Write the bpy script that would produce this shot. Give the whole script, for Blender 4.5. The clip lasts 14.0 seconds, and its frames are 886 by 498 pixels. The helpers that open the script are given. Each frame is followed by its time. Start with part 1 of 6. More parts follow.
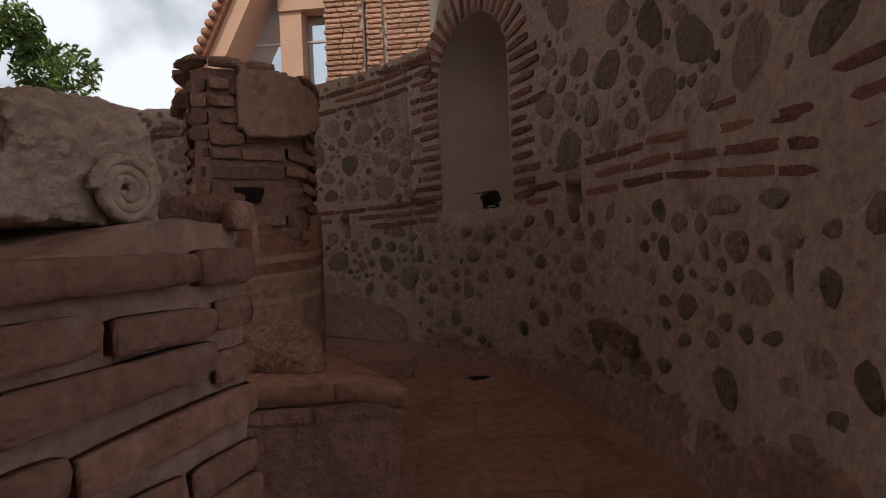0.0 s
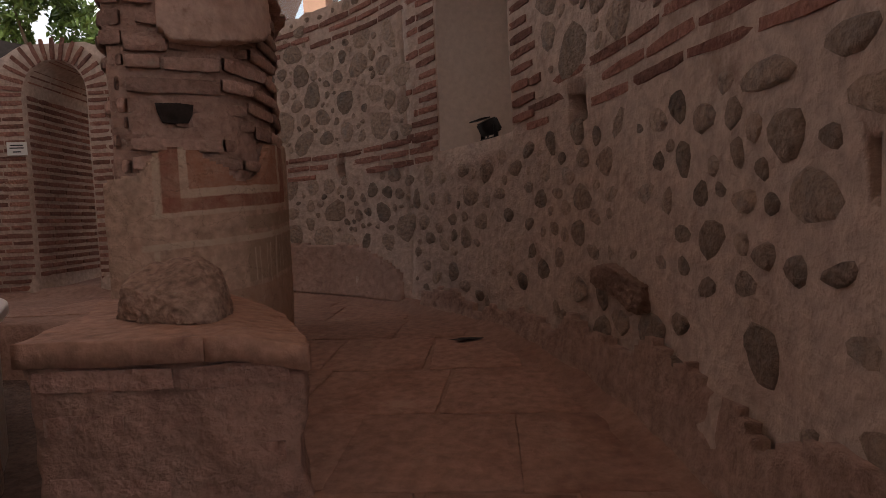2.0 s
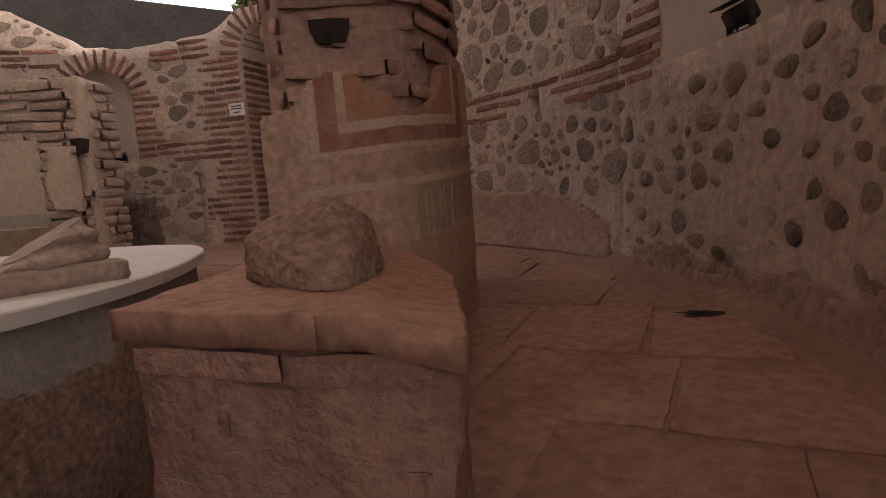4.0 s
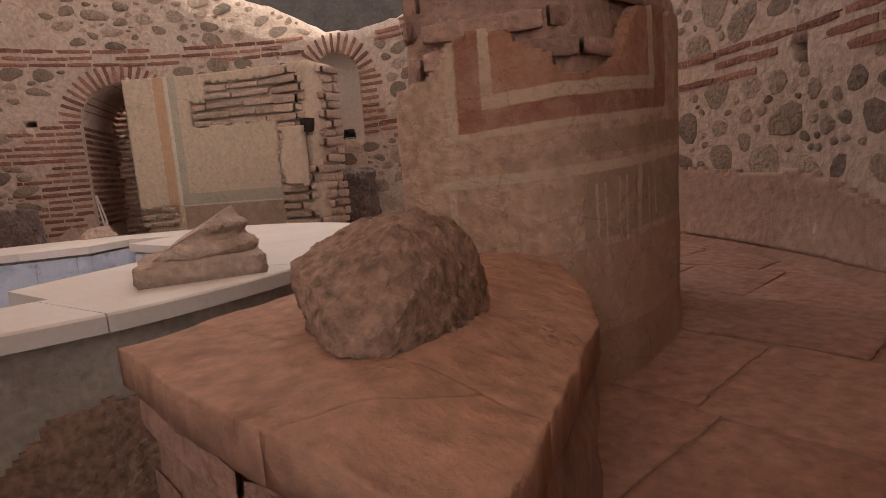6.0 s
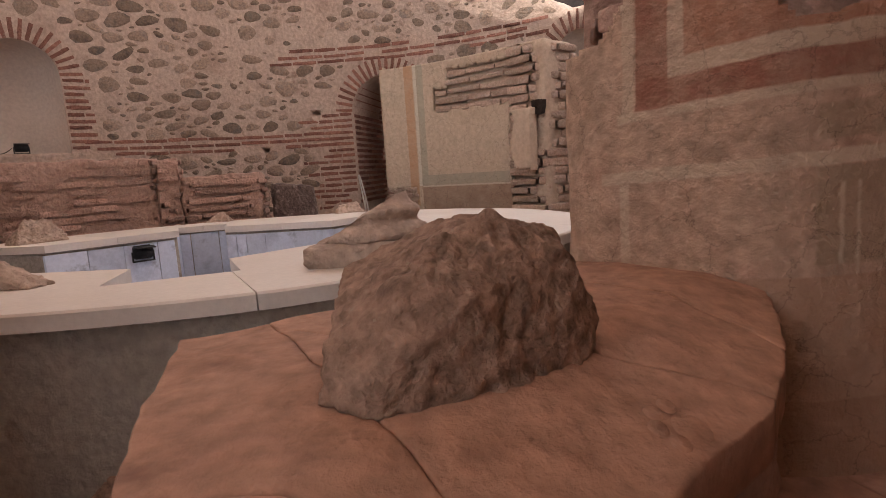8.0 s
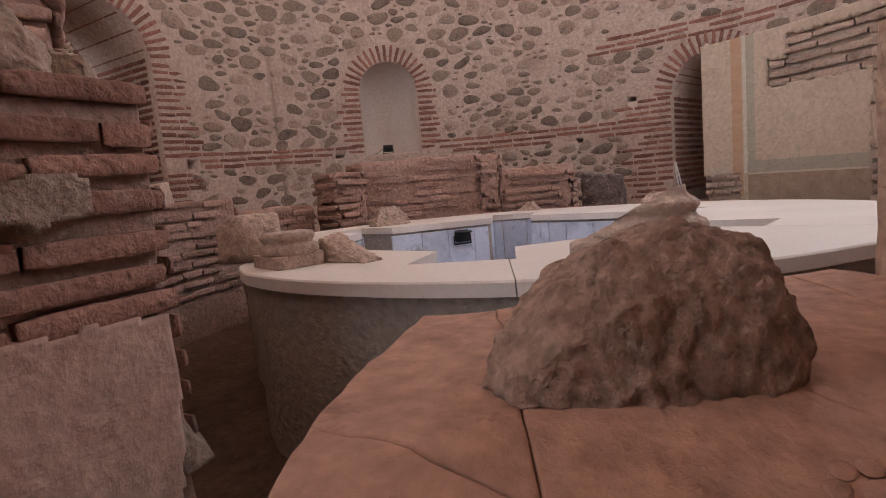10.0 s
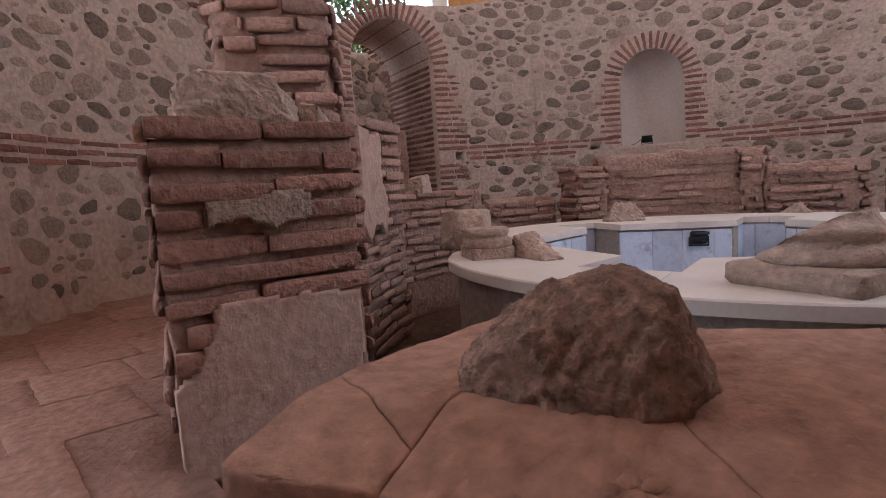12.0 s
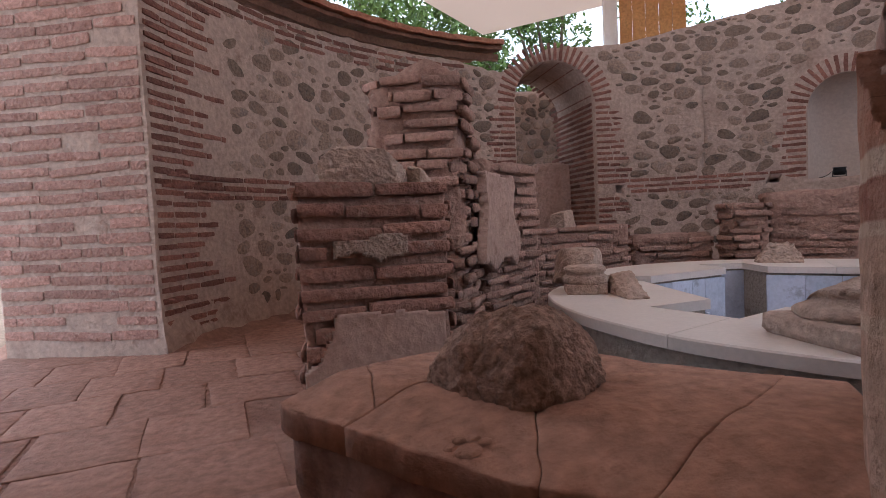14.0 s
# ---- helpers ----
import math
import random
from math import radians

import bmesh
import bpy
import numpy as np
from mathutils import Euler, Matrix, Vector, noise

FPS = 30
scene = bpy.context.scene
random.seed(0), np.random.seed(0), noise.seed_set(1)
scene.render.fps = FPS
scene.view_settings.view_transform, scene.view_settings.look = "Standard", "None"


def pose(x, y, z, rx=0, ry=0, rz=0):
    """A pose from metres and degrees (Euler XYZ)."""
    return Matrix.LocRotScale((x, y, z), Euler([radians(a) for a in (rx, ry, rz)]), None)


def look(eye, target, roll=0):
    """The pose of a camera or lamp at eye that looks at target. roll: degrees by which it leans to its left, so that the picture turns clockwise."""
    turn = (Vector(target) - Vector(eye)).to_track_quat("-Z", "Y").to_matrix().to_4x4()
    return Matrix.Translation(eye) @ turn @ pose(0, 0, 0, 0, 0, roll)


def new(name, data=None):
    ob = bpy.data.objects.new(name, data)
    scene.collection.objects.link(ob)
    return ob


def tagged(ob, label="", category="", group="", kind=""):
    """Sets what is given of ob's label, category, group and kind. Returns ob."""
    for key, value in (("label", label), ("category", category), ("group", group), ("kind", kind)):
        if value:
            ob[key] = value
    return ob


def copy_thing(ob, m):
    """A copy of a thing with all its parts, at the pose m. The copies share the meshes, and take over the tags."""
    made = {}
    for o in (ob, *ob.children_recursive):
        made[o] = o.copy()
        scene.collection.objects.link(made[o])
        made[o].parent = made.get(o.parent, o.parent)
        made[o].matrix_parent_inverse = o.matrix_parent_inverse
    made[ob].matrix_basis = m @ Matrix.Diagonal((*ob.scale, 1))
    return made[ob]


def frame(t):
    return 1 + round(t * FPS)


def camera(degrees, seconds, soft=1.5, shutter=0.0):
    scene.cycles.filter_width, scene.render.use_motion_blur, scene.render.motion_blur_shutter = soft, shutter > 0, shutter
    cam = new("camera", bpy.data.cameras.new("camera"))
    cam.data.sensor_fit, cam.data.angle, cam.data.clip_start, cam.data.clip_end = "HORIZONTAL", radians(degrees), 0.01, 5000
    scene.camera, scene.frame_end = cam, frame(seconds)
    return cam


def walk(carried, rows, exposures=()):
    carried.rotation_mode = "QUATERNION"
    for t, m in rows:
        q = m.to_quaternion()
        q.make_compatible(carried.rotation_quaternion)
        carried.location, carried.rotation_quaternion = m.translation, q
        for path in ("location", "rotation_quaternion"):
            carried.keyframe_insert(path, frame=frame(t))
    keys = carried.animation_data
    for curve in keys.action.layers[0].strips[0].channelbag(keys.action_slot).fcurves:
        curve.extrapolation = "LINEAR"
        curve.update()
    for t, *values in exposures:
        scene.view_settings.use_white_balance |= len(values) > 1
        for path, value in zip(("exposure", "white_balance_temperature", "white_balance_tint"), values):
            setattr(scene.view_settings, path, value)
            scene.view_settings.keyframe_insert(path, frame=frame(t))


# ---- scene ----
cam = camera(77.0, 14.0, 0.9)
PATH = [
    (0, (0.188, 0.727, 0.839), (0.015, 2.719, 0.834), -2.4),
    (0.5, (0.276, 0.856, 0.771), (0.055, 2.844, 0.749), -1.8),
    (1, (0.341, 1.015, 0.753), (0.113, 3.0, 0.689), -1.6),
    (1.5, (0.398, 1.154, 0.707), (0.158, 3.138, 0.628), -1.9),
    (2, (0.461, 1.293, 0.678), (0.102, 3.257, 0.564), -2.4),
    (2.5, (0.452, 1.429, 0.65), (-0.02, 3.366, 0.499), -2.3),
    (3, (0.416, 1.582, 0.634), (-0.225, 3.467, 0.449), -2.6),
    (3.5, (0.356, 1.694, 0.627), (-0.447, 3.512, 0.409), -3.2),
    (4, (0.3, 1.82, 0.618), (-0.722, 3.522, 0.374), -4.3),
    (4.2, (0.29, 1.875, 0.627), (-0.836, 3.508, 0.378), -4.8),
    (6.5, (0.165, 2.417, 0.659), (-1.554, 3.396, 0.363), -4.0),
    (7, (0.136, 2.505, 0.658), (-1.685, 3.279, 0.366), -3.9),
    (9.3, (0.046, 2.739, 0.641), (-1.899, 2.372, 0.357), -4.2),
    (9.5, (0.054, 2.749, 0.652), (-1.867, 2.266, 0.372), -4.5),
    (10, (0.115, 2.807, 0.662), (-1.707, 2.021, 0.418), -5.1),
    (10.5, (0.13, 2.899, 0.666), (-1.566, 1.866, 0.421), -5.1),
    (11, (0.116, 3.014, 0.681), (-1.389, 1.723, 0.423), -4.8),
    (11.5, (0.12, 3.136, 0.702), (-1.221, 1.672, 0.459), -4.5),
    (12, (0.084, 3.26, 0.722), (-1.151, 1.704, 0.496), -3.8),
    (12.5, (0.039, 3.399, 0.745), (-1.095, 1.765, 0.534), -3.6),
    (13, (-0.023, 3.546, 0.744), (-0.965, 1.791, 0.561), -2.9),
    (13.5, (-0.045, 3.676, 0.756), (-0.846, 1.849, 0.608), -2.6),
    (14, (-0.06, 3.836, 0.778), (-0.716, 1.95, 0.678), -2.7),
]
EXPOSURES = [(0.0, -1.45, 6300, 10), (1.0, -1.15, 6400, 12), (2.0, -0.83, 6450, 13), (3.0, -0.56, 6550, 12), (4.0, -0.34, 6650, 12), (6.5, 0.27, 6900, 13), (7.2, 0.31, 6800, 13), (9.5, 0.40, 6150, 12), (12.0, 0.33, 5500, 10), (14.0, 0.05, 5400, 10)]
walk(cam, [(t, look(eye, target, roll)) for t, eye, target, roll in PATH], EXPOSURES)


# ---- world and sun ----
world = bpy.data.worlds.new("world")
scene.world = world
world.use_nodes = True
wn = world.node_tree
sky = wn.nodes.new("ShaderNodeTexSky")
sky.sky_type, sky.sun_disc = "NISHITA", False
sky.sun_elevation, sky.sun_rotation = radians(48), radians(205)
sky.air_density, sky.dust_density = 1.0, 1.5
wn.nodes["Background"].inputs["Strength"].default_value = 0.15
# thin white clouds over the sky
clouds = wn.nodes.new("ShaderNodeTexNoise")
clouds.inputs["Scale"].default_value, clouds.inputs["Detail"].default_value = 3.0, 6.0
cloud_ramp = wn.nodes.new("ShaderNodeValToRGB")
cloud_ramp.color_ramp.elements[0].position, cloud_ramp.color_ramp.elements[1].position = 0.31, 0.52
cloud_mix = wn.nodes.new("ShaderNodeMix")
cloud_mix.data_type = "RGBA"
cloud_mix.inputs[7].default_value = (17.5, 17.8, 18.4, 1)
sky_place = wn.nodes.new("ShaderNodeTexCoord")
wn.links.new(sky_place.outputs["Generated"], clouds.inputs["Vector"])
wn.links.new(clouds.outputs["Fac"], cloud_ramp.inputs["Fac"])
wn.links.new(cloud_ramp.outputs["Color"], cloud_mix.inputs[0])
wn.links.new(sky.outputs["Color"], cloud_mix.inputs[6])
wn.links.new(cloud_mix.outputs[2], wn.nodes["Background"].inputs["Color"])

sun = new("sun", bpy.data.lights.new("sun", "SUN"))
sun.data.energy, sun.data.angle, sun.data.color = 4.5, radians(0.5), (1.0, 0.93, 0.83)
sun.matrix_world = look((-4.0, -12.0, 14.0), (-1.0, 0.0, 0.0))


# ---- materials ----
def material(name, colors, scale=6.0, rough=0.9, bump=0.3, bump_scale=40.0, spots=None, vary=0.0, metal=0.0, fine=0.24):
    """Colours mixed by a coarse and a fine noise, with relief. vary: how far single pieces differ in tone. spots: (colour, scale, amount)."""
    m = bpy.data.materials.new(name)
    m.use_nodes = True
    t = m.node_tree
    n, l = t.nodes, t.links
    b = n["Principled BSDF"]
    b.inputs["Roughness"].default_value, b.inputs["Metallic"].default_value = rough, metal
    if "Specular IOR Level" in b.inputs:
        b.inputs["Specular IOR Level"].default_value = 0.25
    co = n.new("ShaderNodeTexCoord")
    geo = n.new("ShaderNodeNewGeometry")
    big = n.new("ShaderNodeTexNoise")
    big.inputs["Scale"].default_value, big.inputs["Detail"].default_value, big.inputs["Roughness"].default_value = scale, 9.0, 0.68
    l.new(geo.outputs["Position"], big.inputs["Vector"])
    ramp = n.new("ShaderNodeValToRGB")
    el = ramp.color_ramp.elements
    el[0].position, el[1].position = 0.3, 0.7
    el[0].color, el[1].color = (*colors[0], 1), (*colors[-1], 1)
    for k, c in enumerate(colors[1:-1]):
        e = el.new(0.3 + 0.4 * (k + 1) / (len(colors) - 1))
        e.color = (*c, 1)
    l.new(big.outputs["Fac"], ramp.inputs["Fac"])
    small = n.new("ShaderNodeTexNoise")
    small.inputs["Scale"].default_value, small.inputs["Detail"].default_value = bump_scale, 8.0
    l.new(geo.outputs["Position"], small.inputs["Vector"])
    grain = n.new("ShaderNodeTexNoise")
    grain.inputs["Scale"].default_value, grain.inputs["Detail"].default_value, grain.inputs["Roughness"].default_value = bump_scale * 3.2, 5.0, 0.75
    l.new(geo.outputs["Position"], grain.inputs["Vector"])
    blend = n.new("ShaderNodeMix")
    blend.data_type = "FLOAT"
    blend.inputs[0].default_value = 0.22
    l.new(small.outputs["Fac"], blend.inputs[2])
    l.new(grain.outputs["Fac"], blend.inputs[3])
    shade = n.new("ShaderNodeMapRange")
    shade.inputs["From Min"].default_value, shade.inputs["From Max"].default_value = 0.3, 0.7
    shade.inputs["To Min"].default_value, shade.inputs["To Max"].default_value = 1 - fine, 1 + fine
    l.new(blend.outputs[0], shade.inputs["Value"])
    mul = n.new("ShaderNodeMix")
    mul.data_type, mul.blend_type = "RGBA", "MULTIPLY"
    mul.inputs[0].default_value = 1.0
    l.new(ramp.outputs["Color"], mul.inputs[6])
    l.new(shade.outputs["Result"], mul.inputs[7])
    out = mul.outputs[2]
    if spots:
        vor = n.new("ShaderNodeTexNoise")
        vor.inputs["Scale"].default_value, vor.inputs["Detail"].default_value, vor.inputs["Roughness"].default_value = spots[1], 5.0, 0.7
        l.new(geo.outputs["Position"], vor.inputs["Vector"])
        sr = n.new("ShaderNodeMapRange")
        sr.inputs["From Min"].default_value, sr.inputs["From Max"].default_value = 0.62 - spots[2] * 0.2, 0.72 - spots[2] * 0.2
        l.new(vor.outputs["Fac"], sr.inputs["Value"])
        sm = n.new("ShaderNodeMix")
        sm.data_type = "RGBA"
        sm.inputs[7].default_value = (*spots[0], 1)
        l.new(sr.outputs["Result"], sm.inputs[0])
        l.new(out, sm.inputs[6])
        out = sm.outputs[2]
    if vary:
        info = n.new("ShaderNodeObjectInfo")
        add = n.new("ShaderNodeMath")
        add.operation = "ADD"
        l.new(info.outputs["Random"], add.inputs[0])
        l.new(geo.outputs["Random Per Island"], add.inputs[1])
        fr = n.new("ShaderNodeMath")
        fr.operation = "FRACT"
        l.new(add.outputs[0], fr.inputs[0])
        vr = n.new("ShaderNodeMapRange")
        vr.inputs["To Min"].default_value, vr.inputs["To Max"].default_value = 1 - vary, 1 + vary
        l.new(fr.outputs[0], vr.inputs["Value"])
        vm = n.new("ShaderNodeMix")
        vm.data_type, vm.blend_type = "RGBA", "MULTIPLY"
        vm.inputs[0].default_value = 1.0
        l.new(out, vm.inputs[6])
        l.new(vr.outputs["Result"], vm.inputs[7])
        out = vm.outputs[2]
    l.new(out, b.inputs["Base Color"])
    bp = n.new("ShaderNodeBump")
    bp.inputs["Strength"].default_value, bp.inputs["Distance"].default_value = min(1.0, bump * 1.5), 0.03
    l.new(blend.outputs[0], bp.inputs["Height"])
    l.new(bp.outputs["Normal"], b.inputs["Normal"])
    return m


MORTAR = material("lime_mortar", [(0.40, 0.29, 0.23), (0.50, 0.38, 0.31), (0.45, 0.345, 0.285)], 2.2, 0.95, 0.45, 26.0, ((0.34, 0.235, 0.185), 4.0, 0.08), 0.0, 0.0, 0.22)
COBBLE = material("river_cobble", [(0.17, 0.135, 0.115), (0.31, 0.225, 0.17), (0.235, 0.20, 0.175)], 9.0, 0.85, 0.6, 44.0, ((0.36, 0.27, 0.21), 13.0, 0.02), 0.38)
WALL_BRICK = material("wall_brick", [(0.165, 0.075, 0.06), (0.28, 0.135, 0.10), (0.22, 0.10, 0.08)], 9.0, 0.92, 0.5, 50.0, ((0.36, 0.25, 0.20), 14.0, 0.08), 0.3)
BRICK = material("old_brick", [(0.30, 0.17, 0.13), (0.45, 0.285, 0.225), (0.37, 0.225, 0.175)], 9.0, 0.92, 0.5, 50.0, ((0.42, 0.30, 0.24), 14.0, 0.25), 0.28)
PIER_MORTAR = material("crumbled_mortar", [(0.31, 0.18, 0.14), (0.43, 0.275, 0.215), (0.37, 0.235, 0.185)], 6.0, 0.95, 1.0, 30.0, ((0.48, 0.36, 0.29), 20.0, 0.08))
PLASTER = material("old_plaster", [(0.46, 0.35, 0.27), (0.56, 0.44, 0.34), (0.50, 0.36, 0.28)], 3.0, 0.9, 0.25, 25.0, ((0.36, 0.23, 0.17), 6.0, 0.1), 0.0, 0.0, 0.15)
NICHE_PLASTER = material("niche_render", [(0.50, 0.42, 0.36), (0.58, 0.49, 0.43)], 1.5, 0.9, 0.12, 30.0, None, 0.0, 0.0, 0.1)
PINK_PLASTER = material("pink_plaster", [(0.42, 0.27, 0.21), (0.52, 0.36, 0.29), (0.46, 0.30, 0.24)], 4.0, 0.9, 0.35, 26.0, ((0.34, 0.21, 0.16), 9.0, 0.15), 0.0, 0.0, 0.18)
FLOOR = material("clay_floor_tile", [(0.245, 0.122, 0.085), (0.345, 0.193, 0.14), (0.285, 0.158, 0.116)], 2.5, 0.85, 0.3, 24.0, ((0.40, 0.25, 0.18), 5.0, 0.12), 0.10, 0.0, 0.3)
JOINT = material("floor_joint", [(0.25, 0.135, 0.10), (0.35, 0.21, 0.155)], 4.0, 0.95, 0.5, 24.0, None, 0.0, 0.0, 0.2)
DARK_SOIL = material("dark_soil", [(0.10, 0.06, 0.045), (0.19, 0.12, 0.09)], 4.0, 0.95, 0.7, 26.0, ((0.22, 0.15, 0.11), 10.0, 0.05), 0.0, 0.0, 0.3)
SLAB = material("terracotta_slab", [(0.265, 0.134, 0.09), (0.385, 0.213, 0.147), (0.32, 0.172, 0.121)], 3.5, 0.85, 0.32, 26.0, ((0.23, 0.12, 0.085), 6.0, 0.12), 0.08, 0.0, 0.3)
ROCK = material("rough_red_rock", [(0.28, 0.165, 0.12), (0.38, 0.24, 0.175), (0.33, 0.20, 0.145)], 8.0, 0.95, 1.0, 46.0, ((0.44, 0.32, 0.245), 34.0, 0.03), 0.0, 0.0, 0.5)
LIMESTONE = material("weathered_limestone", [(0.40, 0.285, 0.22), (0.53, 0.40, 0.32), (0.46, 0.345, 0.28)], 5.0, 0.9, 0.6, 34.0, ((0.30, 0.20, 0.14), 9.0, 0.0), 0.08)
MARBLE = material("coping_marble", [(0.66, 0.58, 0.52), (0.74, 0.67, 0.61)], 2.0, 0.55, 0.05, 60.0, None, 0.05, 0.0, 0.05)
GREY_MARBLE = material("veined_grey_marble", [(0.38, 0.42, 0.52), (0.60, 0.64, 0.74), (0.52, 0.56, 0.66)], 3.5, 0.45, 0.04, 50.0, ((0.36, 0.38, 0.44), 5.0, 0.2), 0.1, 0.0, 0.08)
CONCRETE = material("cement_render", [(0.36, 0.31, 0.26), (0.44, 0.38, 0.32)], 3.0, 0.9, 0.45, 35.0, ((0.30, 0.235, 0.19), 6.0, 0.12), 0.0, 0.0, 0.2)
DARK_STONE = material("dark_conglomerate", [(0.14, 0.10, 0.09), (0.26, 0.20, 0.18)], 9.0, 0.9, 0.8, 30.0, ((0.40, 0.34, 0.30), 18.0, 0.15))
DARK_SLAB = material("brown_stone", [(0.20, 0.125, 0.095), (0.30, 0.20, 0.155)], 6.0, 0.92, 0.8, 30.0, ((0.36, 0.25, 0.19), 12.0, 0.05))
EARTH = material("dry_earth", [(0.21, 0.145, 0.10), (0.28, 0.20, 0.145)], 0.8, 0.95, 0.6, 14.0)
BLACK = material("black_plastic", [(0.015, 0.015, 0.017), (0.03, 0.03, 0.03)], 9.0, 0.5, 0.05, 60.0)

# ---- plan ----
CX, CY, RAD, THICK = -3.12, 1.79, 4.09, 1.15
rng = random.Random(7)


def at(az, r, z=0.0):
    a = radians(az)
    return Vector((CX + r * math.cos(a), CY + r * math.sin(a), z))


def wall_pose(az, z, r=RAD, spin=0.0):
    """Local x along the wall, y towards the centre, z up; spin turns in the wall's face."""
    a = radians(az)
    m = Matrix.Translation(at(az, r, z)) @ Matrix.Rotation(a + math.pi / 2, 4, "Z")
    return m @ Matrix.Rotation(radians(spin), 4, "Y")


def mesh_of(bm, name, mat, smooth=True):
    me = bpy.data.meshes.new(name)
    bmesh.ops.recalc_face_normals(bm, faces=bm.faces[:])
    bm.to_mesh(me)
    bm.free()
    me.materials.append(mat)
    if smooth:
        me.polygons.foreach_set("use_smooth", [True] * len(me.polygons))
    return me


def part(name, bm, mat, parent=None, label="", smooth=True):
    ob = new(name, mesh_of(bm, name, mat, smooth))
    ob.parent = parent
    if label:
        tagged(ob, label)
    return ob


def thing(name, label, category, group="", place=(0, 0, 0)):
    ob = new(name)
    ob.empty_display_size = 0.1
    ob.location = place
    bpy.context.view_layer.update()
    return tagged(ob, label, category, group)


def keep_place(ob, parent):
    """Parent without moving: ob's mesh is in world metres."""
    ob.parent = parent
    ob.matrix_parent_inverse = parent.matrix_world.inverted()
    return ob


def rough(bm, amount, scale, seed=0):
    off = Vector((seed * 3.1, seed * 1.7, seed * 5.3))
    for v in bm.verts:
        v.co += noise.noise_vector(v.co * scale + off) * amount


# piece shapes, unit sized: x, z from -0.5 to 0.5, y from 0 (in the wall) to 1 (its face)
def cobble_mesh(seed):
    r = random.Random(seed)
    bm = bmesh.new()
    n = 10
    p1, p2 = r.uniform(0, 6.3), r.uniform(0, 6.3)
    lob = [1 + 0.08 * math.sin(2 * (2 * math.pi * k / n) + p1) + 0.10 * math.sin(3 * (2 * math.pi * k / n) + p2) + r.uniform(-0.07, 0.07) for k in range(n)]
    rows = []
    for rad, y in ((0.5, -0.6), (0.49, 0.25), (0.40, 0.88)):
        rows.append([bm.verts.new((rad * lob[k] * math.cos(2 * math.pi * k / n), y, rad * lob[k] * math.sin(2 * math.pi * k / n))) for k in range(n)])
    tip = bm.verts.new((r.uniform(-0.08, 0.08), 1.0, r.uniform(-0.08, 0.08)))
    for a, b in zip(rows, rows[1:]):
        for k in range(n):
            bm.faces.new((a[k], a[(k + 1) % n], b[(k + 1) % n], b[k]))
    for k in range(n):
        bm.faces.new((rows[-1][k], rows[-1][(k + 1) % n], tip))
    return mesh_of(bm, "stone", COBBLE)


def brick_mesh(seed, mat=None, worn=1.0):
    r = random.Random(seed)
    bm = bmesh.new()
    n = 4
    rings = []
    for k in range(n + 1):
        x = -0.5 + k / n + (r.uniform(-0.05, 0.05) if 0 < k < n else 0)
        e = 0.05 if k in (0, n) else 0.0
        j = lambda a: r.uniform(-a, a) * worn
        rings.append([bm.verts.new(c) for c in (
            (x, -0.3, -0.5 + e), (x, 0.9 + j(0.12) - e * 2, -0.47 + e + j(0.09)), (x + j(0.01), 1.0 + j(0.16) - e * 3, j(0.15)),
            (x, 0.9 + j(0.12) - e * 2, 0.47 - e + j(0.09)), (x, -0.3, 0.5 - e))])
    for a, b in zip(rings, rings[1:]):
        for k in range(5):
            bm.faces.new((a[k], a[(k + 1) % 5], b[(k + 1) % 5], b[k]))
    bm.faces.new(rings[0])
    bm.faces.new(rings[-1][::-1])
    return mesh_of(bm, "brick", mat or BRICK, False)


def old_brick_mesh(seed, mat):
    """A long brick with rounded, broken edges."""
    bm = bmesh.new()
    n, off = 7, Vector((seed * 1.7, seed * 0.9, seed * 2.3))
    prof = ((-0.3, -0.5), (0.62, -0.5), (0.9, -0.42), (1.0, -0.12), (1.0, 0.18), (0.88, 0.43), (0.6, 0.5), (-0.3, 0.5))
    rings = []
    for k in range(n + 1):
        x = -0.5 + k / n
        end = 0.86 if k in (0, n) else 1.0
        ring = []
        for y, z in prof:
            p = Vector((x * 3, y, z * 1.2))
            d = noise.noise(p * 1.6 + off) * 0.16 + noise.noise(p * 4.5 + off) * 0.10
            ring.append(bm.verts.new((x + 0.012 * noise.noise(p * 3 + off), y * (end + d) if y > 0 else y, z * (end + 0.5 * d))))
        rings.append(ring)
    m = len(prof)
    for a, b in zip(rings, rings[1:]):
        for k in range(m):
            bm.faces.new((a[k], a[(k + 1) % m], b[(k + 1) % m], b[k]))
    bm.faces.new(rings[0])
    bm.faces.new(rings[-1][::-1])
    return mesh_of(bm, "brick", mat)


STONES = [cobble_mesh(k) for k in range(24)]
BRICKS = [brick_mesh(100 + k, WALL_BRICK) for k in range(12)]
WORN_BRICKS = [old_brick_mesh(200 + k, BRICK) for k in range(12)]


def joined(items, name, mat, parent, label):
    """The far pieces, as one part."""
    cos, faces, base = [], [], 0
    for me, m in items:
        c = np.empty(len(me.vertices) * 3)
        me.vertices.foreach_get("co", c)
        c = c.reshape(-1, 3) @ np.array(m.to_3x3()).T + np.array(m.translation)
        cos.append(c)
        faces += [[base + v for v in p.vertices] for p in me.polygons]
        base += len(c)
    if not cos:
        return
    me = bpy.data.meshes.new(name)
    me.from_pydata(np.concatenate(cos).tolist(), [], faces)
    me.materials.append(mat)
    me.polygons.foreach_set("use_smooth", [items[0][0].polygons[0].use_smooth] * len(me.polygons))
    ob = new(name, me)
    ob.parent = parent
    tagged(ob, label, kind="stuff")


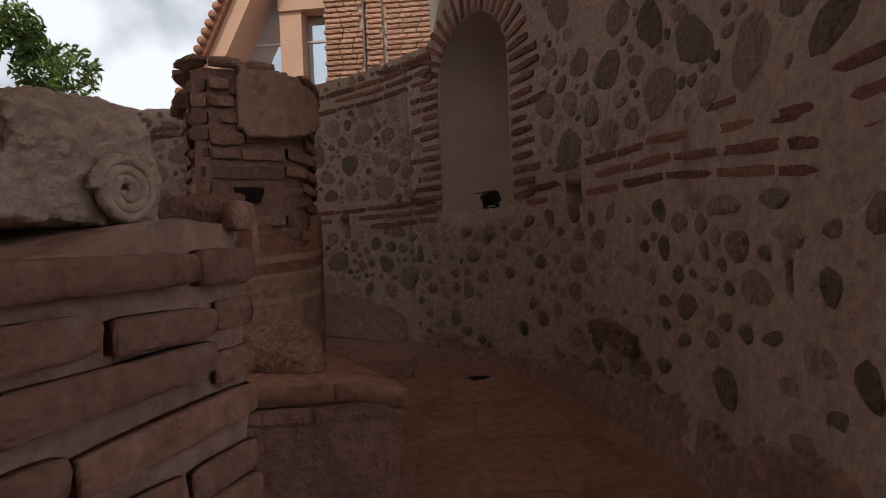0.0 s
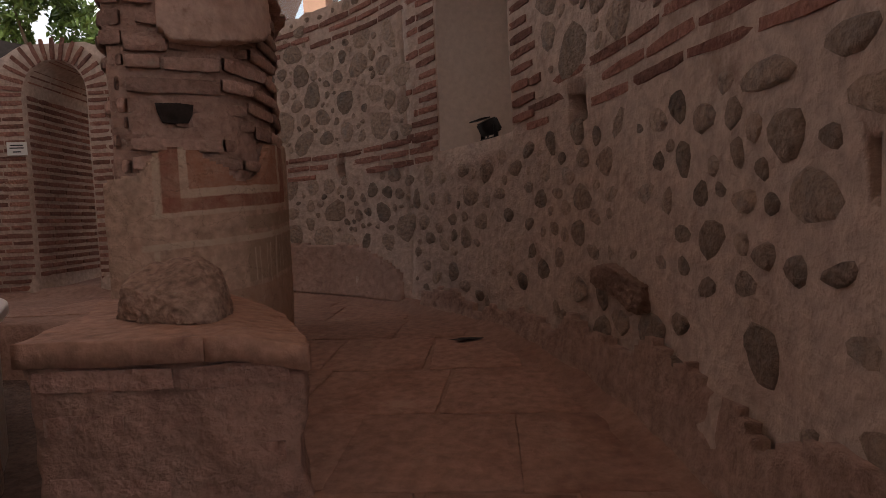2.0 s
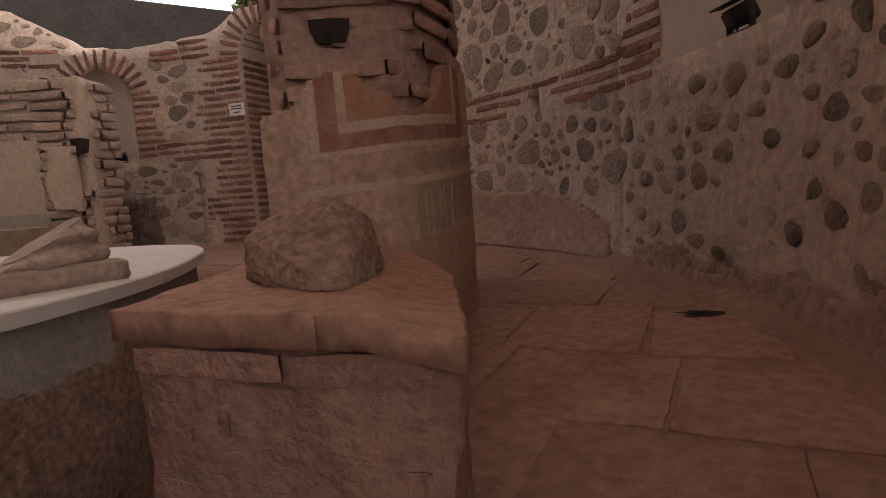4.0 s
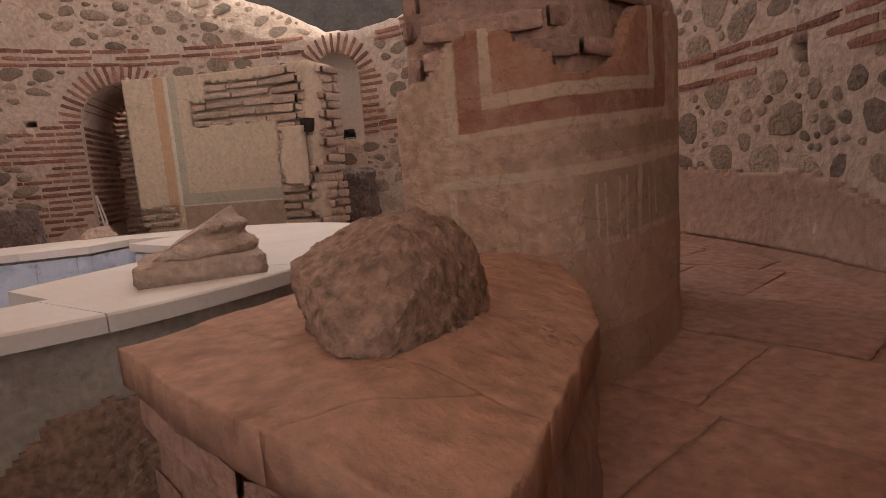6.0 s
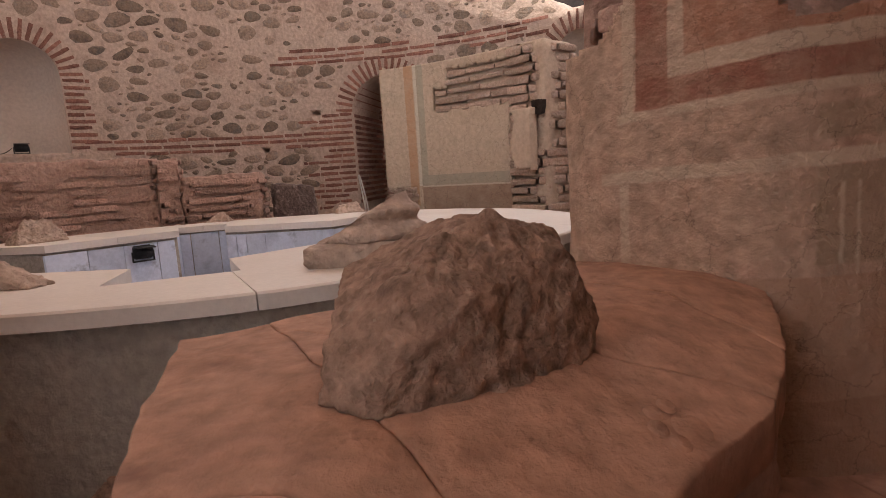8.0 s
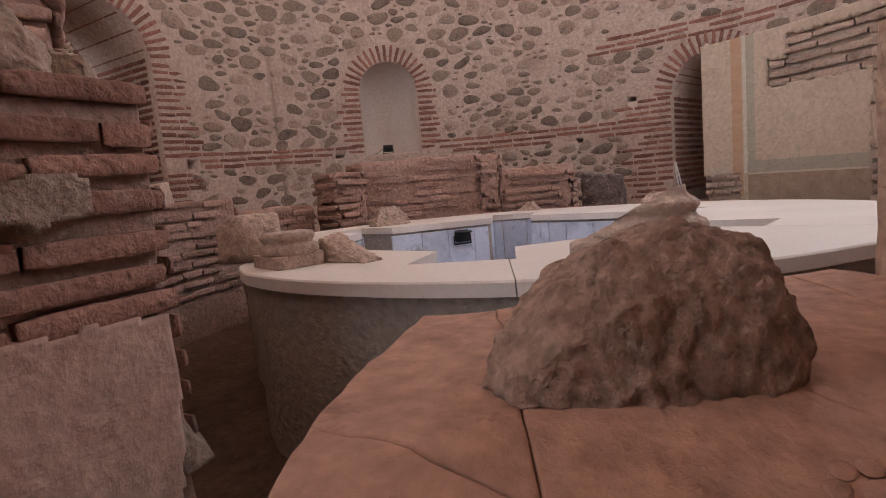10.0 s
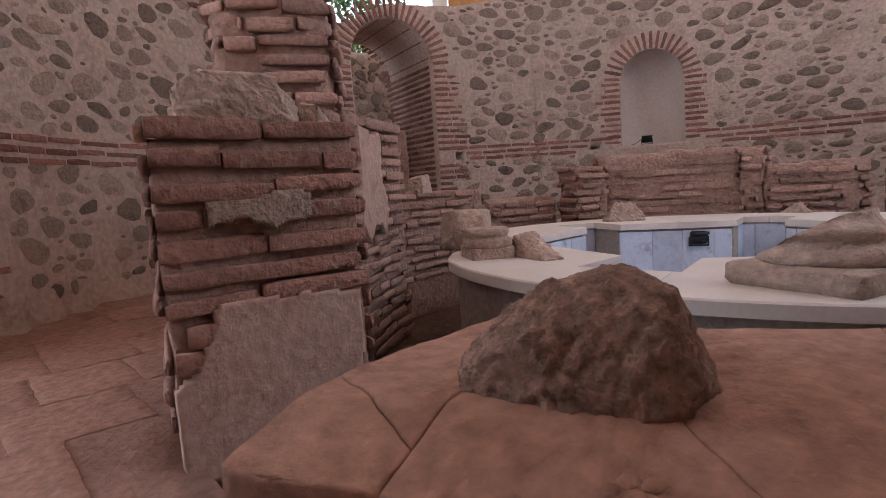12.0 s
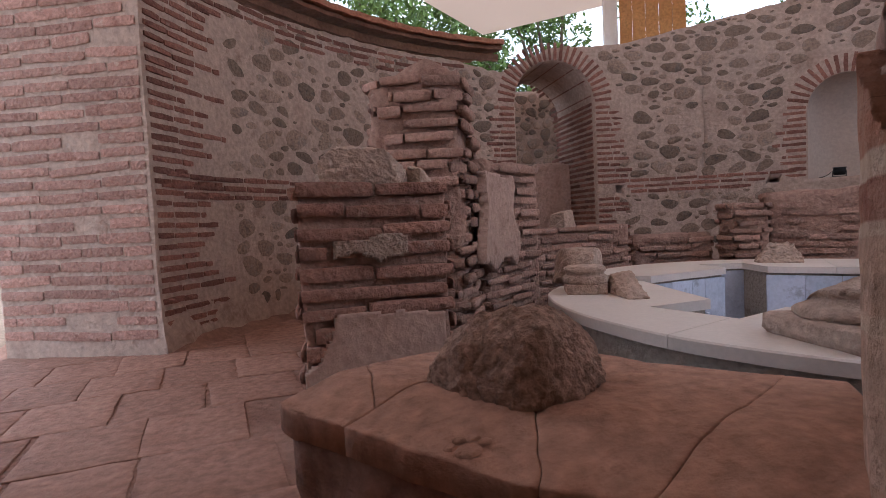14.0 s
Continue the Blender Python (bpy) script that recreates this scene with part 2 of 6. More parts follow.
def pieces(items, name, parent, mat, far_label, limit=300, near=(-0.2, 2.4)):
    """The pieces nearest the camera's corridor become parts, the rest one joined part."""
    order = sorted(items, key=lambda it: (it[1].translation.xy - Vector(near)).length)
    for me, m in order[:limit]:
        ob = new(name, me)
        ob.parent = parent
        ob.matrix_world = m
    joined(order[limit:], name + "_field", mat, parent, far_label)


def block(m, w, d, h):
    return m @ Matrix.Diagonal((w, d, h, 1))


# ---- ground ----
def ground():
    bm = bmesh.new()
    rings = []
    for r in (5.2, 7, 10, 16, 30, 80, 300, 2000):
        rings.append([bm.verts.new((CX + r * math.cos(2 * math.pi * k / 48), CY + r * math.sin(2 * math.pi * k / 48), -0.06)) for k in range(48)])
    # under the ruin the earth lies deeper than the sunken channel
    rings.insert(0, [bm.verts.new((CX + 5.1 * math.cos(2 * math.pi * k / 48), CY + 5.1 * math.sin(2 * math.pi * k / 48), -0.5)) for k in range(48)])
    mid = bm.verts.new((CX, CY, -0.5))
    for k in range(48):
        bm.faces.new((mid, rings[0][k], rings[0][(k + 1) % 48]))
        for a, b in zip(rings, rings[1:]):
            bm.faces.new((a[k], a[(k + 1) % 48], b[(k + 1) % 48], b[k]))
    ob = part("ground", bm, EARTH)
    tagged(ob, "dry brown earth around the ruin", "ground", kind="structure")


ground()


# ---- the round wall: openings and tops by azimuth ----
# (kind, azimuth of the middle, half width in metres, sill, springing)
OPENINGS = {
    "niche_east": ("niche", 37.8, 0.375, 1.07, 1.94),
    "door_north": ("door", 101.5, 0.29, -0.2, 1.98),
    "niche_north": ("niche", 126.4, 0.29, 1.04, 1.68),
    "door_west": ("door", 160.2, 0.43, -0.2, 1.40),
    "niche_west": ("niche", 215.65, 0.365, 1.07, 1.86),
    "door_south": ("door", 261.6, 0.52, -0.2, 2.16),
}
# putlog holes: azimuth, height, width, height of the hole
HOLES = ((58.9, 1.064, 0.085, 0.11), (24.5, 1.075, 0.13, 0.115), (6.03, 0.715, 0.025, 0.10), (250.4, 1.075, 0.08, 0.10), (225.5, 1.075, 0.10, 0.05), (181.6, 1.01, 0.08, 0.06), (172.5, 1.43, 0.11, 0.06), (117.4, 0.88, 0.06, 0.06))
TOPS = ((-12, 3.2), (30, 3.1), (41, 2.72), (44, 2.28), (64, 2.29), (90, 2.30), (97, 2.42), (105, 2.42), (109, 2.24), (122, 2.16), (128.5, 2.2), (131, 2.33), (135, 2.5), (140, 2.64), (150, 2.95), (165, 3.3), (200, 3.4), (222, 3.15), (239, 3.0), (249, 2.87), (262, 2.84), (271, 2.52), (280, 2.62), (300, 2.64), (332, 2.55))


def top_of(az):
    for (a, p), (b, q) in zip(TOPS, TOPS[1:]):
        if a <= az <= b:
            return p + (q - p) * (az - a) / (b - a)
    return TOPS[-1][1]


def flare(z):
    """How far the wall's foot spreads into the corridor."""
    k = max(0.0, min(1.0, (0.40 - z) / 0.40))
    return 0.05 * k * k


def wall_segment(name, a0, a1, label):
    bm = bmesh.new()
    n = max(3, int((a1 - a0) / 1.1))
    rows = []
    for i in range(n + 1):
        az = a0 + (a1 - a0) * i / n
        t = top_of(az) + 0.03 * noise.noise(Vector((az * 0.7, 3, 0)))
        zs = [-0.3, -0.05, 0.06, 0.14, 0.22, 0.32] + [0.44 + (t - 0.44) * k / 14 for k in range(15)]
        prof = [(RAD - flare(z), z) for z in zs]
        prof += [(RAD + 0.3, t + 0.02), (RAD + THICK, t - 0.02), (RAD + THICK, 1.2), (RAD + THICK, -0.3)]
        row = []
        for k, (r, z) in enumerate(prof):
            p = at(az, r, z)
            if k < len(zs):
                p = at(az, r + 0.012 * noise.noise(p * 2.3) + 0.05 * noise.noise(p * 5) * (z < 0.40), z)
            row.append(bm.verts.new(p))
        rows.append(row)
    for a, b in zip(rows, rows[1:]):
        for k in range(len(a)):
            j = (k + 1) % len(a)
            bm.faces.new((a[k], a[j], b[j], b[k]))
    bm.faces.new(rows[0])
    bm.faces.new(rows[-1][::-1])
    wall = part(name, bm, MORTAR)
    wall.data.materials.append(NICHE_PLASTER)
    wall.data.materials.append(BRICK)
    cutters = []
    cuts = list(OPENINGS.values()) + [("hole", az, w / 2, z, h) for az, z, w, h in HOLES]
    for kind, az, half, sill, spring in cuts:
        if not a0 < az < a1:
            continue
        cb = bmesh.new()
        if kind == "niche":
            ring = []
            steps = [(half, sill), (half, spring)] + [(half * math.cos(q), spring + half * math.sin(q)) for q in (0.3, 0.6, 0.9, 1.2, 1.45)]
            for r, z in steps:
                ring.append([cb.verts.new((r * math.cos(2 * math.pi * k / 28), 1.15 * r * math.sin(2 * math.pi * k / 28), z)) for k in range(28)])
            for a, b in zip(ring, ring[1:]):
                for k in range(28):
                    cb.faces.new((a[k], a[(k + 1) % 28], b[(k + 1) % 28], b[k]))
            cb.faces.new(ring[0][::-1])
            cb.faces.new(ring[-1])
        elif kind == "hole":
            bmesh.ops.create_cube(cb, size=1.0)
            for v in cb.verts:
                v.co += Vector((rng.uniform(-0.12, 0.12), 0, rng.uniform(-0.12, 0.12)))
            bmesh.ops.transform(cb, matrix=Matrix.Translation((0, 0, sill)) @ Matrix.Diagonal((2 * half, 1.3, spring, 1)), verts=cb.verts[:])
        else:
            outline = [(-half, sill), (half, sill)] + [(half * math.cos(q * math.pi / 16), spring + half * math.sin(q * math.pi / 16)) for q in range(17)]
            sides = [[cb.verts.new((x, y, z)) for x, z in outline] for y in (-1.4, 0.8)]
            cb.faces.new(sides[0])
            cb.faces.new(sides[1][::-1])
            for k in range(len(outline)):
                j = (k + 1) % len(outline)
                cb.faces.new((sides[0][k], sides[1][k], sides[1][j], sides[0][j]))
        bmesh.ops.transform(cb, matrix=wall_pose(az, 0), verts=cb.verts[:])
        cut = part("cutter", cb, NICHE_PLASTER if kind == "niche" else MORTAR)
        cutters.append(cut)
        mod = wall.modifiers.new("cut", "BOOLEAN")
        mod.operation, mod.object, mod.solver = "DIFFERENCE", cut, "EXACT"
        mod.material_mode = "TRANSFER"
    if cutters:
        done = bpy.data.meshes.new_from_object(wall.evaluated_get(bpy.context.evaluated_depsgraph_get()))
        wall.modifiers.clear()
        wall.data = done
        for c in cutters:
            bpy.data.objects.remove(c)
    for end in (a0, a1):
        side = Vector((-math.sin(radians(end)), math.cos(radians(end)), 0))
        for f in wall.data.polygons:
            if abs(f.normal.dot(side)) > 0.97 and abs((f.center - Vector((CX, CY, 0))).dot(side)) < 0.03:
                f.use_smooth = False
    tagged(wall, label, "wall", kind="structure")
    return wall


def openness(az, z, pad):
    """True inside an opening widened by pad metres."""
    for kind, mid, half, sill, spring in OPENINGS.values():
        u = radians(az - mid) * RAD
        h = half + pad
        if abs(u) < h and sill - pad * 0.3 < z < spring:
            return True
        if z >= spring and math.hypot(u, z - spring) < h:
            return True
    return False


def near_hole(az, z, reach):
    """True where a beam hole leaves no room for a piece that reaches so far to each side."""
    return any(abs(radians(az - a) * RAD) < w / 2 + reach and abs(z - hz) < h / 2 + 0.02 for a, hz, w, h in HOLES)


BANDS = ((1.035, 1.105, 1.175), (2.03, 2.10, 2.17))
PITCH = 0.0715
wall_stones, wall_bricks = [], []


def brick_at(az, z, length, height=0.04, spin=0.0, r=RAD, worn=False, proud=0.010):
    me = rng.choice(WORN_BRICKS if worn else BRICKS)
    return me, block(wall_pose(az, z, r + 0.004, spin), length, proud + 0.004, height)


def course(az0, az1, z, skip=0.06):
    az = az0
    while az < az1 - 1.5:
        ln = rng.uniform(0.2, 0.36)
        da = math.degrees(ln / RAD)
        mid = az + da / 2
        if not openness(mid, z, 0.12) and not near_hole(mid, z, ln / 2 - 0.01) and rng.random() > skip and z < top_of(mid) - 0.03 and az + da < az1:
            wall_bricks.append(brick_at(mid, z - 0.085 * max(0, min(1, (15 - mid) / 11)) + rng.uniform(-0.006, 0.006), ln - 0.018, rng.uniform(0.030, 0.038) if mid < 40 else rng.uniform(0.034, 0.044), -6.2 if 4 < mid < 15 else 0.0, RAD, False, 0.004 if mid < 40 else 0.010))
        az += da


def jamb(az, side, z0, z1, reach=(0.2, 0.42)):
    z = z0
    k = 0
    while z < z1:
        ln = rng.uniform(*reach) * (1.0 if k % 3 else 0.8)
        rest = ln
        u = 0.0
        while rest > 0.05:
            piece = min(rest, rng.uniform(0.16, 0.3))
            mid = az + side * math.degrees((u + piece / 2 + 0.008) / RAD)
            if near_hole(mid, z, piece / 2 - 0.01):
                break
            wall_bricks.append(brick_at(mid, z + rng.uniform(-0.005, 0.005), piece - 0.014, rng.uniform(0.034, 0.044)))
            u += piece
            rest -= piece
        z += PITCH
        k += 1


def arch_bricks(az, half, spring, n, length=0.2, r=RAD):
    for k in range(n):
        q = math.pi * (k + 0.5) / n
        rad = half + length / 2 + 0.005
        u, w = rad * math.cos(q), rad * math.sin(q)
        # the brick's long side points away from the arch's centre
        wall_bricks.append(brick_at(az + math.degrees(u / RAD), spring + w, length * rng.uniform(0.92, 1.06), rng.uniform(0.034, 0.042), -math.degrees(q), r))


def brick_zone(az, z):
    """Where the wall is laid in brick, so that no cobble goes there."""
    if openness(az, z, 0.34) or (166 < az < 174 and z < 1.75) or (105 < az < 113.5 and z < 1.95):
        return True
    for band in BANDS:
        if band[0] - (0.075 if az < 20 else 0.05) < z < band[-1] + (0.085 if az < 32 else 0.055):
            if band is BANDS[0] or 44 < az < 64 or 110 < az < 180:
                return True
    for c, w in ((109.0, 5.0), (328.0, 8.5)):
        if abs(az - c) < w:
            return True
    return False


for z, skip in ((1.0, 0.6), (1.07, 0.12), (1.14, 0.05), (1.21, 0.1), (1.28, 0.72)):
    course(-0.5, 32, z, skip)
for a0, a1 in ((44, 94), (108, 121.5), (131.5, 152), (168, 209), (222, 252), (270, 331)):
    for z in BANDS[0]:
        course(a0, a1, z)
for a0, a1 in ((44, 92), (110, 121), (131, 180)):
    for z in BANDS[1]:
        course(a0, a1, z, 0.12)
for z in (2.22,):
    course(44, 64, z, 0.1)
for z in (2.42, 2.49, 2.56):
    course(278, 331, z, 0.1)
for name, (kind, az, half, sill, spring) in OPENINGS.items():
    da = math.degrees(half / RAD)
    z0 = 0.1 if kind == "door" else sill + 0.05
    for side in (-1, 1):
        wide = side > 0 and name in ("door_west", "door_north")
        jamb(az + side * da, side, z0, spring, (0.38, 0.72) if wide else (0.22, 0.45) if kind == "door" else (0.2, 0.36))
    arch_bricks(az, half, spring, max(15, int(math.pi * (half + 0.04) / 0.066)), 0.2 if half < 0.5 else 0.22)
jamb(332.0, -1, 0.12, 2.5, (0.36, 0.8))

# river cobbles, set by eye of the mason: rows that are only roughly level
taken = {}


def free(az, z, w, h, gap=0.014):
    u = radians(az) * RAD
    key = (int(u / 0.25), int(z / 0.25))
    for i in (-1, 0, 1):
        for j in (-1, 0, 1):
            for (u2, z2, w2, h2) in taken.get((key[0] + i, key[1] + j), ()):
                if ((u - u2) / ((w + w2) * 0.5 + gap)) ** 2 + ((z - z2) / ((h + h2) * 0.5 + gap)) ** 2 < 1:
                    return False
    taken.setdefault(key, []).append((u, z, w, h))
    return True


def cobble(az, z, w, h, spin=0.0, out=0.018):
    wall_stones.append((rng.choice(STONES), block(wall_pose(az, z, RAD - flare(z) + 0.004, spin), w, out, h)))


# the large stones beside the entrance
MARKED = ((22.1, 1.427, 0.13, 0.14), (18.9, 1.43, 0.09, 0.08), (17.8, 1.325, 0.10, 0.095), (10.9, 1.30, 0.14, 0.10), (6.8, 0.934, 0.15, 0.06), (10.3, 0.934, 0.19, 0.07), (6.0, 0.834, 0.15, 0.07), (3.7, 0.844, 0.08, 0.06),
          (13.7, 0.893, 0.10, 0.084), (9.4, 0.808, 0.12, 0.104), (17.0, 0.926, 0.10, 0.077), (21.8, 0.848, 0.12, 0.113), (8.2, 0.686, 0.16, 0.11), (3.9, 0.712, 0.10, 0.11), (11.4, 0.686, 0.09, 0.062), (7.2, 0.556, 0.10, 0.05),
          (10.4, 0.571, 0.08, 0.067), (13.6, 0.477, 0.09, 0.06), (15.6, 0.36, 0.08, 0.07), (15.1, 0.804, 0.075, 0.107), (13.1, 0.773, 0.045, 0.057), (16.3, 0.695, 0.06, 0.09), (11.7, 0.794, 0.045, 0.077), (21.2, 0.735, 0.10, 0.056))
# the ones along the bend
BEND = ((57.9, 1.337, 0.17, 0.15), (67.8, 1.70, 0.12, 0.11), (61.3, 0.952, 0.15, 0.12), (57.8, 0.887, 0.10, 0.10), (54.1, 0.89, 0.13, 0.12), (49.8, 0.847, 0.10, 0.084), (52.6, 0.73, 0.19, 0.14), (64.5, 0.807, 0.10, 0.11),
        (56.6, 0.717, 0.09, 0.10), (47.0, 0.80, 0.09, 0.135), (44.5, 0.796, 0.08, 0.10), (42.1, 0.79, 0.08, 0.10), (38.8, 0.79, 0.17, 0.13), (39.7, 0.934, 0.13, 0.09), (42.8, 0.911, 0.10, 0.09), (36.3, 0.911, 0.15, 0.13),
        (32.3, 0.894, 0.13, 0.087), (28.5, 0.853, 0.10, 0.10), (34.5, 0.784, 0.13, 0.062), (29.1, 0.738, 0.12, 0.10), (33.3, 0.676, 0.12, 0.08), (37.3, 0.647, 0.15, 0.10), (30.6, 0.632, 0.10, 0.065), (27.5, 0.613, 0.08, 0.063))
for az, z, w, h in MARKED + BEND:
    if free(az, z, w, h):
        cobble(az, z, w, h, rng.gauss(0, 8), 0.014)
for big in (0.22, 0.18, 0.15, 0.12, 0.10, 0.075, 0.05):
    for _ in range(24000 if big < 0.17 else 6000):
        az, z = rng.uniform(-0.5, 331), rng.uniform(0.2, 3.3)
        if z > top_of(az) - big * 0.6 or brick_zone(az, z) or near_hole(az, z, big * 0.5):
            continue
        if z < 0.5 and (48 < az < 95 or rng.random() < 0.8):
            continue
        if az < 48 and (big > 0.14 or big < 0.06) and z < 1.0:
            continue
        w = big * rng.uniform(0.85, 1.2)
        h = w * rng.uniform(0.6, 1.05)
        lean = 22
        if az > 100:
            h, w, lean = h * 0.78, w * 1.12, 11
        if free(az, z, w, h, 0.018 if az < 95 else 0.011):
            cobble(az, z, w, h, rng.gauss(0, lean), rng.uniform(0.006, 0.015))
for big in (0.085, 0.07, 0.055):
    for _ in range(1500):
        az, z = rng.uniform(10, 48), rng.uniform(0.52, 1.0)
        w = big * rng.uniform(0.85, 1.2)
        h = w * rng.uniform(0.75, 1.25)
        if not brick_zone(az, z) and not near_hole(az, z, big * 0.5) and free(az, z, w, h, 0.013):
            cobble(az, z, w, h, rng.gauss(0, 20), rng.uniform(0.006, 0.012))
# smaller stones wedged between them beside the corridor
for big in (0.085, 0.065, 0.05):
    for _ in range(5000):
        az, z = rng.uniform(0.5, 95), rng.uniform(0.42, 2.25)
        if z > top_of(az) - big * 0.6 or brick_zone(az, z) or near_hole(az, z, big * 0.5) or z < (0.62 if az > 48 else 1.25):
            continue
        w = big * rng.uniform(0.8, 1.25)
        h = w * rng.uniform(0.6, 1.1)
        if free(az, z, w, h, 0.007):
            cobble(az, z, w, h, rng.gauss(0, 25), rng.uniform(0.005, 0.012))

walls = [
    (wall_segment("wall_east", -1, 48, "rubble wall of river cobbles in mortar with red brick bands"), -10, 48),
    (wall_segment("wall_north", 48, 114, "cobble and brick wall with an arched doorway"), 48, 114),
    (wall_segment("wall_west", 114, 236, "tall cobble wall with brick bands, niches and arched doorway"), 114, 236),
    (wall_segment("wall_south", 236, 332.3, "cobble wall with a deep arched brick doorway"), 236, 332.3),
]


def azimuth(p):
    a = math.degrees(math.atan2(p.y - CY, p.x - CX))
    return a if a >= -10 else a + 360


for wall, a0, a1 in walls:
    pieces([s for s in wall_stones if a0 <= azimuth(s[1].translation) < a1], "stone", wall, COBBLE, "river cobbles set in the wall")
    pieces([s for s in wall_bricks if a0 <= azimuth(s[1].translation) < a1], "brick", wall, WALL_BRICK, "red bricks laid in bands and arches")


# ---- footprints of piers ----
def smooth_path(pts, step=0.04, closed=True):
    """Points along a corner-cut polygon."""
    p = [Vector(q) for q in pts]
    for _ in range(2):
        q = []
        n = len(p)
        for i in range(n if closed else n - 1):
            a, b = p[i], p[(i + 1) % n]
            d = (b - a).length
            c = min(0.25, 0.05 / d if d else 0.25)
            q += [a.lerp(b, c), a.lerp(b, 1 - c)]
        p = q if closed else [p[0]] + q + [p[-1]]
    out = []
    n = len(p)
    for i in range(n if closed else n - 1):
        a, b = p[i], p[(i + 1) % n]
        k = max(1, int((b - a).length / step))
        out += [a.lerp(b, j / k) for j in range(k)]
    if not closed:
        out.append(p[-1])
    return out


def core(name, pts, z0, top, mat, parent, label="", amount=0.02, rows=None, inset=0.022):
    """A rough block on a footprint; top: a height or a function of the place."""
    path = smooth_path(pts, 0.05)
    m = len(path)
    path = [p + Vector((-(path[(k + 1) % m] - path[k - 1]).y, (path[(k + 1) % m] - path[k - 1]).x)).normalized() * inset for k, p in enumerate(path)]
    f = top if callable(top) else (lambda p: top)
    bm = bmesh.new()
    rows = rows or max(4, int((f(path[0]) - z0) / 0.06))
    rings = []
    for k in range(rows + 1):
        ring = []
        for p in path:
            z = z0 + (f(p) - z0) * k / rows
            v = Vector((p.x, p.y, z))
            d = noise.noise_vector(v * 5.0) * amount + noise.noise_vector(v * 17.0) * amount * 0.6
            ring.append(bm.verts.new(v + d))
        rings.append(ring)
    n = len(path)
    for a, b in zip(rings, rings[1:]):
        for k in range(n):
            bm.faces.new((a[k], a[(k + 1) % n], b[(k + 1) % n], b[k]))
    mid = sum(path, Vector((0, 0))) / n
    last = rings[-1]
    for s in (0.75, 0.4):
        ring = []
        for v in last:
            p = mid + (v.co.xy - mid) * s
            q = Vector((p.x, p.y, v.co.z))
            ring.append(bm.verts.new((p.x, p.y, f(p) + noise.noise(q * 6) * amount)))
        for k in range(n):
            bm.faces.new((last[k], last[(k + 1) % n], ring[(k + 1) % n], ring[k]))
        last = ring
    bm.faces.new(last)
    bm.faces.new(rings[0][::-1])
    return part(name, bm, mat, parent, label)


def lay(pts, z0, z1, pitch=0.085, height=0.05, proud=0.03, lengths=(0.2, 0.36), skip=0.04, worn=True, jig=0.012, span=None, closed=True, seed=0):
    """Bricks in courses along a footprint. span: (from, to) along the path in metres."""
    r = random.Random(seed)
    path = smooth_path(pts, 0.02, closed)
    if closed:
        path.append(path[0])
    run = [0.0]
    for a, b in zip(path, path[1:]):
        run.append(run[-1] + (b - a).length)
    total = run[-1]

    def spot(s):
        s = max(0.0, min(total, s))
        i = int(np.searchsorted(run, s)) or 1
        i = min(i, len(path) - 1)
        a, b = path[i - 1], path[i]
        k = (s - run[i - 1]) / max(1e-6, run[i] - run[i - 1])
        return a.lerp(b, k)

    out = []
    z = z0
    lo, hi = span or (0, total)
    while z < z1:
        s = lo - r.uniform(0, 0.2)
        while s < hi:
            ln = r.uniform(*lengths)
            e = min(s + ln, hi + 0.02)
            st = max(s, lo)
            if e - st > 0.06 and r.random() > skip:
                a, b = spot(st), spot(e)
                d = b - a
                if d.length > 0.04:
                    ang = math.atan2(d.y, d.x)
                    p = (a + b) / 2
                    m = Matrix.Translation((p.x, p.y, z + r.uniform(-1, 1) * jig)) @ Matrix.Rotation(ang + math.pi, 4, "Z") @ Matrix.Rotation(radians(r.gauss(0, 1.2)), 4, "Y")
                    out.append((r.choice(WORN_BRICKS if worn else BRICKS), block(m, d.length - r.uniform(0.008, 0.02), proud * r.uniform(0.6, 1.35), height * r.uniform(0.82, 1.12))))
            s += ln
        z += pitch
    return out


def sector(r0, r1, a0, a1, n=4):
    """Footprint of a stretch of the inner ring, counter-clockwise."""
    o = [at(a0 + (a1 - a0) * k / n, r1).xy for k in range(n + 1)]
    i = [at(a1 + (a0 - a1) * k / n, r0).xy for k in range(n + 1)]
    return o + i


def height_of(x, y):
    """The corridor's floor rises a little towards the north."""
    return 0.085 * max(0.0, min(1.0, (y - 2.6) / 1.5)) + 0.012 * noise.noise(Vector((x * 1.3, y * 1.3, 0)))


def along(pts, closed=True):
    """Place and outward normal at a distance along a footprint."""
    path = smooth_path(pts, 0.02, closed)
    run = [0.0]
    for a, b in zip(path, path[1:]):
        run.append(run[-1] + (b - a).length)

    def f(u):
        i = max(1, min(len(path) - 1, int(np.searchsorted(run, u))))
        a, b = path[i - 1], path[i]
        p = a.lerp(b, (u - run[i - 1]) / max(1e-6, run[i] - run[i - 1]))
        lo, hi = path[max(0, i - 4)], path[min(len(path) - 1, i + 3)]
        d = (hi - lo).normalized()
        return p, Vector((d.y, -d.x))

    return f


